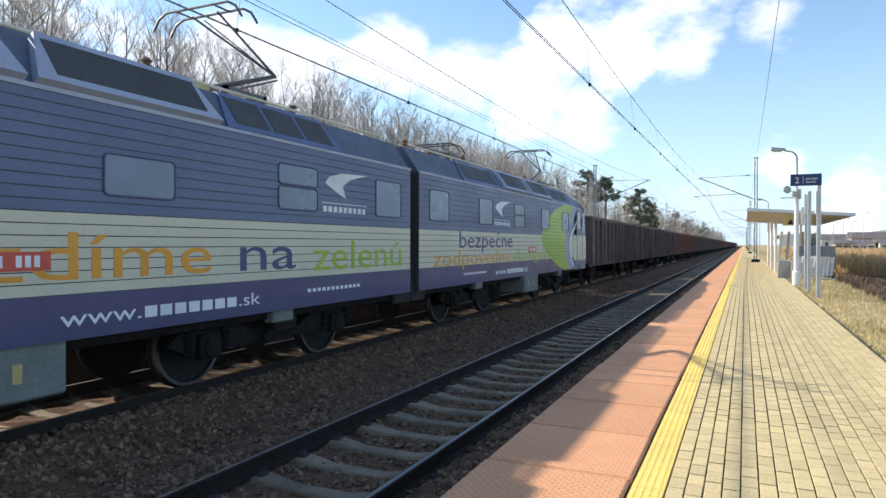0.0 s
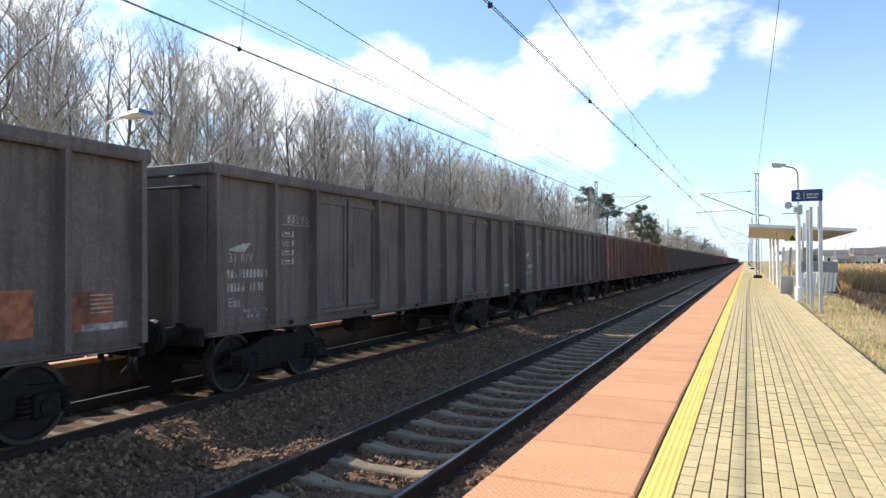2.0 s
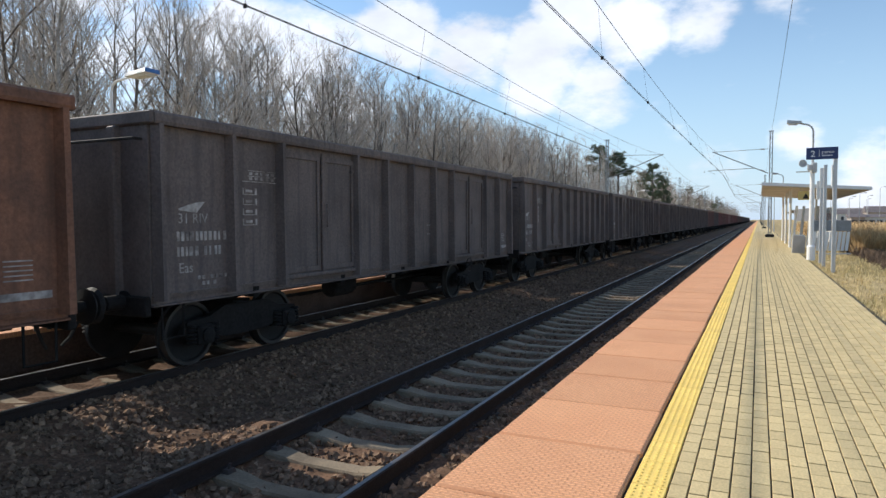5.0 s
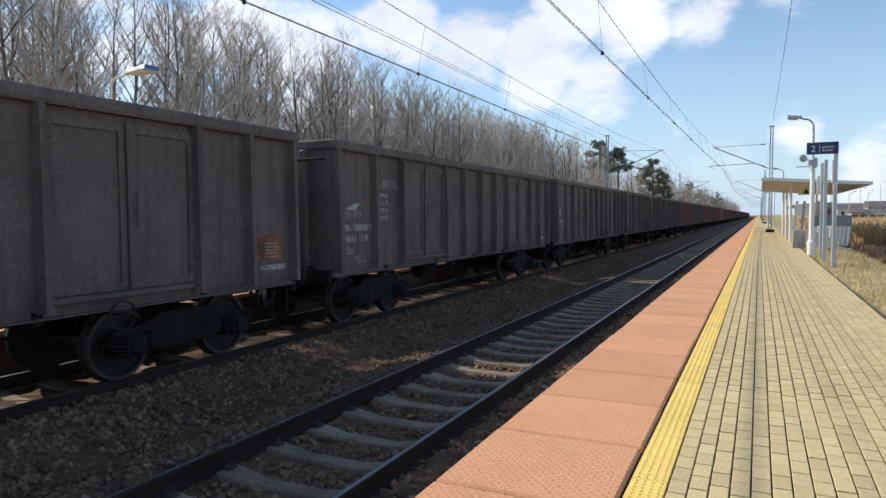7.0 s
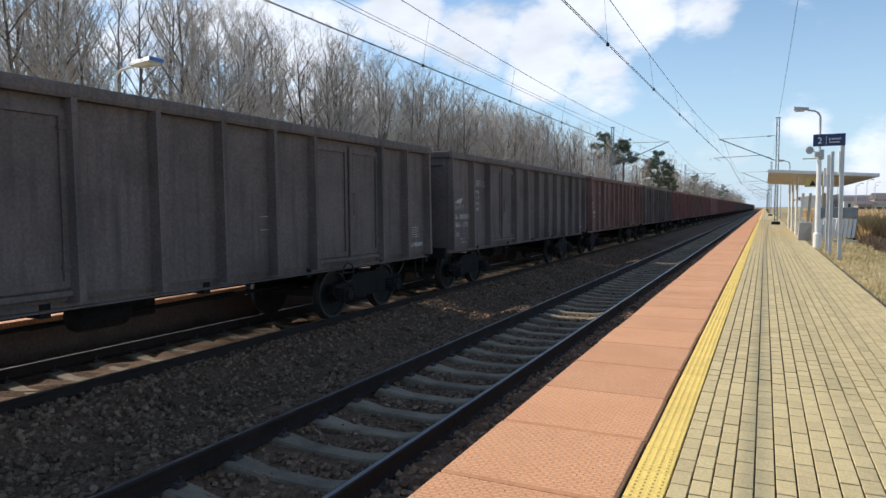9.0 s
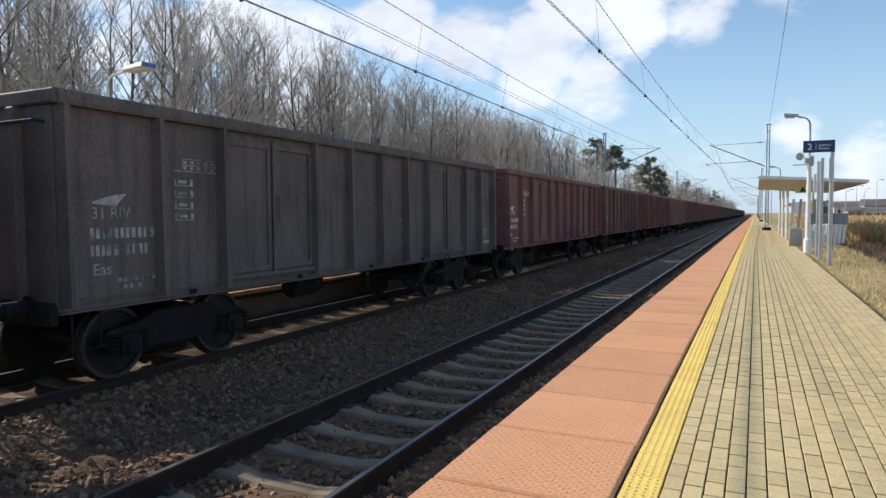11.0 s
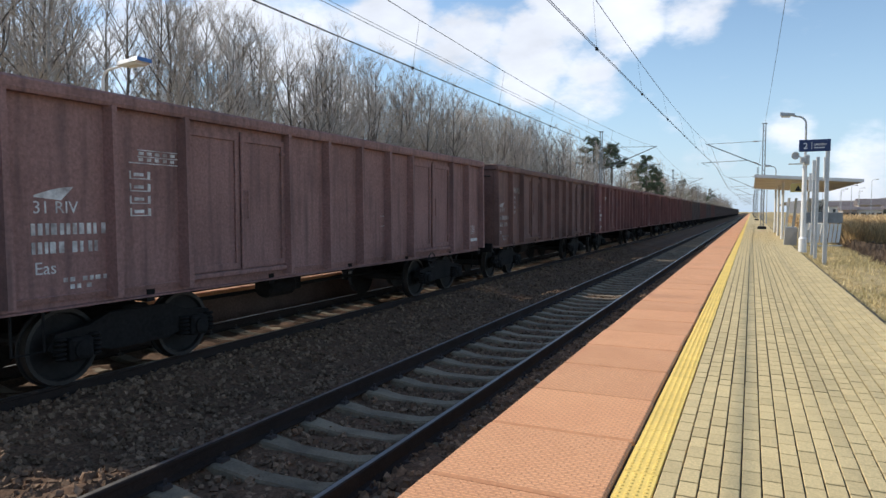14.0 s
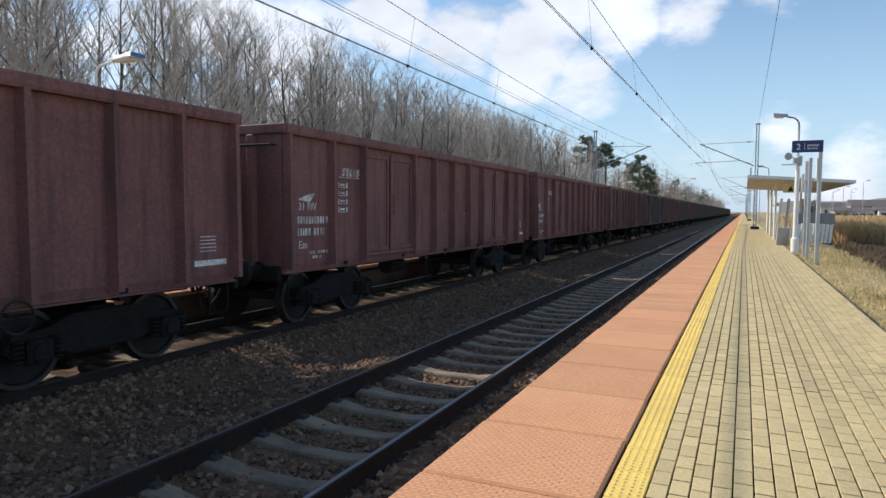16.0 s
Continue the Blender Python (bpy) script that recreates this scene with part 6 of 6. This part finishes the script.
def forest():
    rng = random.Random(5)
    protos, simple = [], []
    for k in range(7):
        h = (10.5, 11.5, 9.5, 12.0, 11.0, 10.0, 11.8)[k]
        pale = k in (2, 5)
        for store, detail in ((protos, 3), (simple, 2)):
            tr, tw = bare_tree(100 + k, h, pale, detail)
            store.append((tr.mesh("trunk", "bark_pale" if pale else "bark", True), tw.mesh("crown", "twig", False), h, pale))
    spots = []
    for i in range(96):
        spots.append((-18.5 - 5.5 * rng.random(), -8 + 80 * (i / 96) + rng.uniform(-.8, .8), True))
    for i in range(120):
        spots.append((-24 - 14 * rng.random(), -8 + 110 * (i / 120) + rng.uniform(-1.2, 1.2), False))
    for i in range(130):
        spots.append((-17.5 - 17 * rng.random(), 72 + 190 * (i / 110) ** 1.2 + rng.uniform(-2, 2), False))
    for x, y, near in spots:
        if y < -0.6 * x - 3.5:      # trees out of view left out so the sun reaches the far platform
            continue
        trunk, crown, h, pale = (protos if near else simple)[rng.randrange(7)]
        want = (2.0 + 0.415 * -x if y < 90 else 12.4 if y > 125 else 2.0 + 0.46 * -x) + rng.uniform(-2.0, 0.9)
        s = max(0.6, want / h)
        m = Matrix.LocRotScale((x, y, 0.1), Euler((0, 0, rng.uniform(0, 6.28))), (s, s, s))
        top = thing("bare_tree", "leafless pale-barked birch in the trackside wood" if pale else "leafless grey-brown tree in the trackside wood", "tree", "trackside trees", at=m)
        part("trunk", trunk, None, top)
        part("crown", crown, None, top)
    # undergrowth and far wood
    g = Geo()
    for i in range(2600):
        y = -5 + 260 * rng.random() ** 1.5
        x = -16.5 - 22 * rng.random()
        h = rng.uniform(1.0, 3.4)
        # brushwood out of view left out likewise, to let the sun through
        if y < -0.6 * x - 3.5:
            continue
        for _ in range(3):
            d = Vector((rng.uniform(-.35, .35), rng.uniform(-.35, .35), 1))
            b = Vector((x + rng.uniform(-.3, .3), y + rng.uniform(-.3, .3), 0.1))
            g.tube(b, b + d * h * rng.uniform(.6, 1), 0.012, 0.003, 3, False)
    tagged(part("undergrowth", g, "twig"), "thicket of thin bare brushwood under the trees", "brushwood", kind="stuff")
    w = Geo()
    for i in range(900):
        y = 230 + 520 * rng.random()
        x = -17 - 30 * rng.random()
        h = 12.5 * rng.uniform(0.75, 1.15)
        b = Vector((x, y, 0))
        w.tube(b, b + Vector((rng.uniform(-.4, .4), rng.uniform(-.4, .4), h)), 0.13, 0.03, 4, False)
        for _ in range(18):
            t = rng.uniform(.3, .95)
            a = rng.uniform(0, 6.28)
            p = b + Vector((0, 0, h * t))
            w.tube(p, p + Vector((math.cos(a), math.sin(a), 1.0)) * h * 0.22 * (1.1 - t), 0.045, 0.012, 3, False)
    tagged(part("far_wood", w, "twig"), "hazy leafless wood along the line in the distance", "wood", kind="stuff")


forest()


def pine(x, y, h, label, crown_from=0.45, seed=1, wide=1.0):
    rng = random.Random(seed)
    top = thing("pine_tree", label, "tree", "pines", at=(x, y, 0))
    t, c, br = Geo(), Geo(), Geo()
    t.tube((0, 0, 0), (0.1, 0, h * 0.6), 0.2, 0.13, 8, False).tube((0.1, 0, h * 0.6), (0, 0.1, h * 0.98), 0.13, 0.03, 8, False)
    for i in range(64):
        u = crown_from + (1 - crown_from) * rng.random()
        a = rng.uniform(0, 6.28)
        l = wide * h * 0.24 * (1.15 - (u - crown_from) / (1 - crown_from) * 0.8) * rng.uniform(0.6, 1.1)
        p = Vector((0, 0, h * u))
        e = p + Vector((math.cos(a) * l, math.sin(a) * l, l * rng.uniform(0.0, 0.5)))
        br.tube(p, e, 0.035, 0.012, 4, False)
        for k in range(7):
            q = p.lerp(e, rng.uniform(0.45, 1.05)) + Vector((rng.uniform(-.25, .25), rng.uniform(-.25, .25), rng.uniform(-.1, .3)))
            for _ in range(16):
                d = Vector((rng.gauss(0, 1), rng.gauss(0, 1), rng.gauss(0.4, 0.8))).normalized() * rng.uniform(0.2, 0.42)
                s = d.orthogonal().normalized() * 0.035
                n = len(c.v)
                o = q + Vector((rng.uniform(-.16, .16), rng.uniform(-.16, .16), rng.uniform(-.12, .12)))
                c.v += [tuple(o - s), tuple(o + s), tuple(o + d)]
                c.f.append((n, n + 1, n + 2))
                c.m.append(0)
    part("trunk", t, "bark", top)
    part("branches", br, "bark", top)
    part("crown", c, "needle", top)


pine(-23.6, 108.0, 13.6, "tall thin dark green pine at the wood's edge", 0.66, 3, 0.85)
pine(-20.2, 106.0, 12.3, "slender dark pine standing among bare trees", 0.70, 4, 0.75)
pine(-17.2, 122.0, 11.9, "broad dark green pine by the railway", 0.22, 5, 1.0)
pine(-19.2, 125.0, 10.9, "dark green pine beside a taller one", 0.25, 6, 0.9)
pine(-15.9, 127.0, 9.8, "bushy dark green pine at the wood's edge", 0.22, 7, 0.9)
for k in range(12):
    rr = random.Random(60 + k)
    pine(-19 - 9 * rr.random(), 165 + 30 * k + rr.uniform(-5, 5), 10.5 + rr.uniform(-2, 3), "dark green pine in the distant wood edge", 0.3, 70 + k, 1.2)


# ---- distance on the field's side ----
def far_house(x, y, w, d, h, mat, label, roof_h=2.0, windows=3):
    top = thing("far_building", label, "building", "distant buildings", at=(x, y, 0))
    b = Geo()
    b.box(-w / 2, w / 2, -d / 2, d / 2, -0.5, h)
    part("wall", b, mat, top)
    r = Geo()
    r.prism([(-d / 2 - 0.4, h), (d / 2 + 0.4, h), (0, h + roof_h)], -w / 2 - 0.4, w / 2 + 0.4, "x")
    part("roof", r, "dark_roof", top)
    for k in range(windows):
        g = Geo()
        xx = -w / 2 + w * (k + 0.5) / windows
        g.box(xx - 0.5, xx + 0.5, -d / 2 - 0.06, -d / 2 - 0.01, h * 0.35, h * 0.75)
        part("window", g, "pane", top)


far_house(19.5, 172, 2.6, 8, 2.4, "brick", "low brown hut with a dark roof beyond the field", 0.8, 2)
far_house(23.0, 174, 5.8, 9, 2.4, "farwhite", "low white shed with a dark roof beyond the reeds", 0.7, 4)
far_house(30.0, 172, 7.2, 9, 2.6, "farwhite", "long low white hall beyond the field", 0.8, 4)
far_house(48, 300, 22, 12, 4.6, "brick", "brown building with a pitched dark roof", 2.4, 5)
far_house(36, 330, 12, 10, 4.2, "farwhite", "distant white house with a dark roof", 2.0, 3)
for x, y, h in ((15.9, 150, 6.6), (17.6, 150, 7.3), (20.9, 150, 8.4), (14.0, 165, 6.6), (24.0, 190, 8.0), (22.5, 215, 8.0), (30.0, 240, 8.5)):
    street_lamp(x, y, -0.2, h, 1.0, "tall grey lamp post far across the field", "distant lamp posts")


def hills():
    g = Geo()
    rng = random.Random(9)
    n = 60
    for i in range(n + 1):
        x = 40 + i * 22
        h = 12 + 7 * math.sin(i * 0.35) + 3 * math.sin(i * 1.1 + 1) + rng.uniform(-.8, .8)
        g.v += [(x, 900, -2), (x, 960, h), (x, 1300, h * 0.8)]
    for i in range(n):
        for k in range(2):
            g.f.append((i * 3 + k, i * 3 + k + 1, i * 3 + k + 4, i * 3 + k + 3))
    g.m = [0] * len(g.f)
    structure("backdrop_hill", g, "hill", "low wooded hill on the horizon", "hill", True)


hills()


# ---- what moves ----
SHIFT = [(0.0, -31.2), (1.0, -11.85), (2.0, 7.6), (4.0, 45.6), (6.5, 93.4), (8.5, 131.0), (11.0, 177.9), (14.5, 243.9), (16.0, 271.9)]


def roll(w, times, way, r):
    x, y, z = w.location
    rows = []
    for t, s in zip(times, way):
        rows.append((t, pose(x, y, z, math.degrees(s / r) % 360)))
    walk(w, rows)


def motions():
    for ob, y in TRAIN:
        walk(ob, [(t, pose(FAR, y - s, FAR_Z)) for t, s in SHIFT])
    # wheels of what passes the platform roll with it
    times = [i / 30 for i in range(481)]
    way = np.interp(times, [t for t, _ in SHIFT], [s for _, s in SHIFT])
    for ob, y in TRAIN:
        if y > 300:
            continue
        for w in ob.children:
            if w.name.startswith("wheelset"):
                r = w.location.z
                roll(w, times, way, r)


motions()
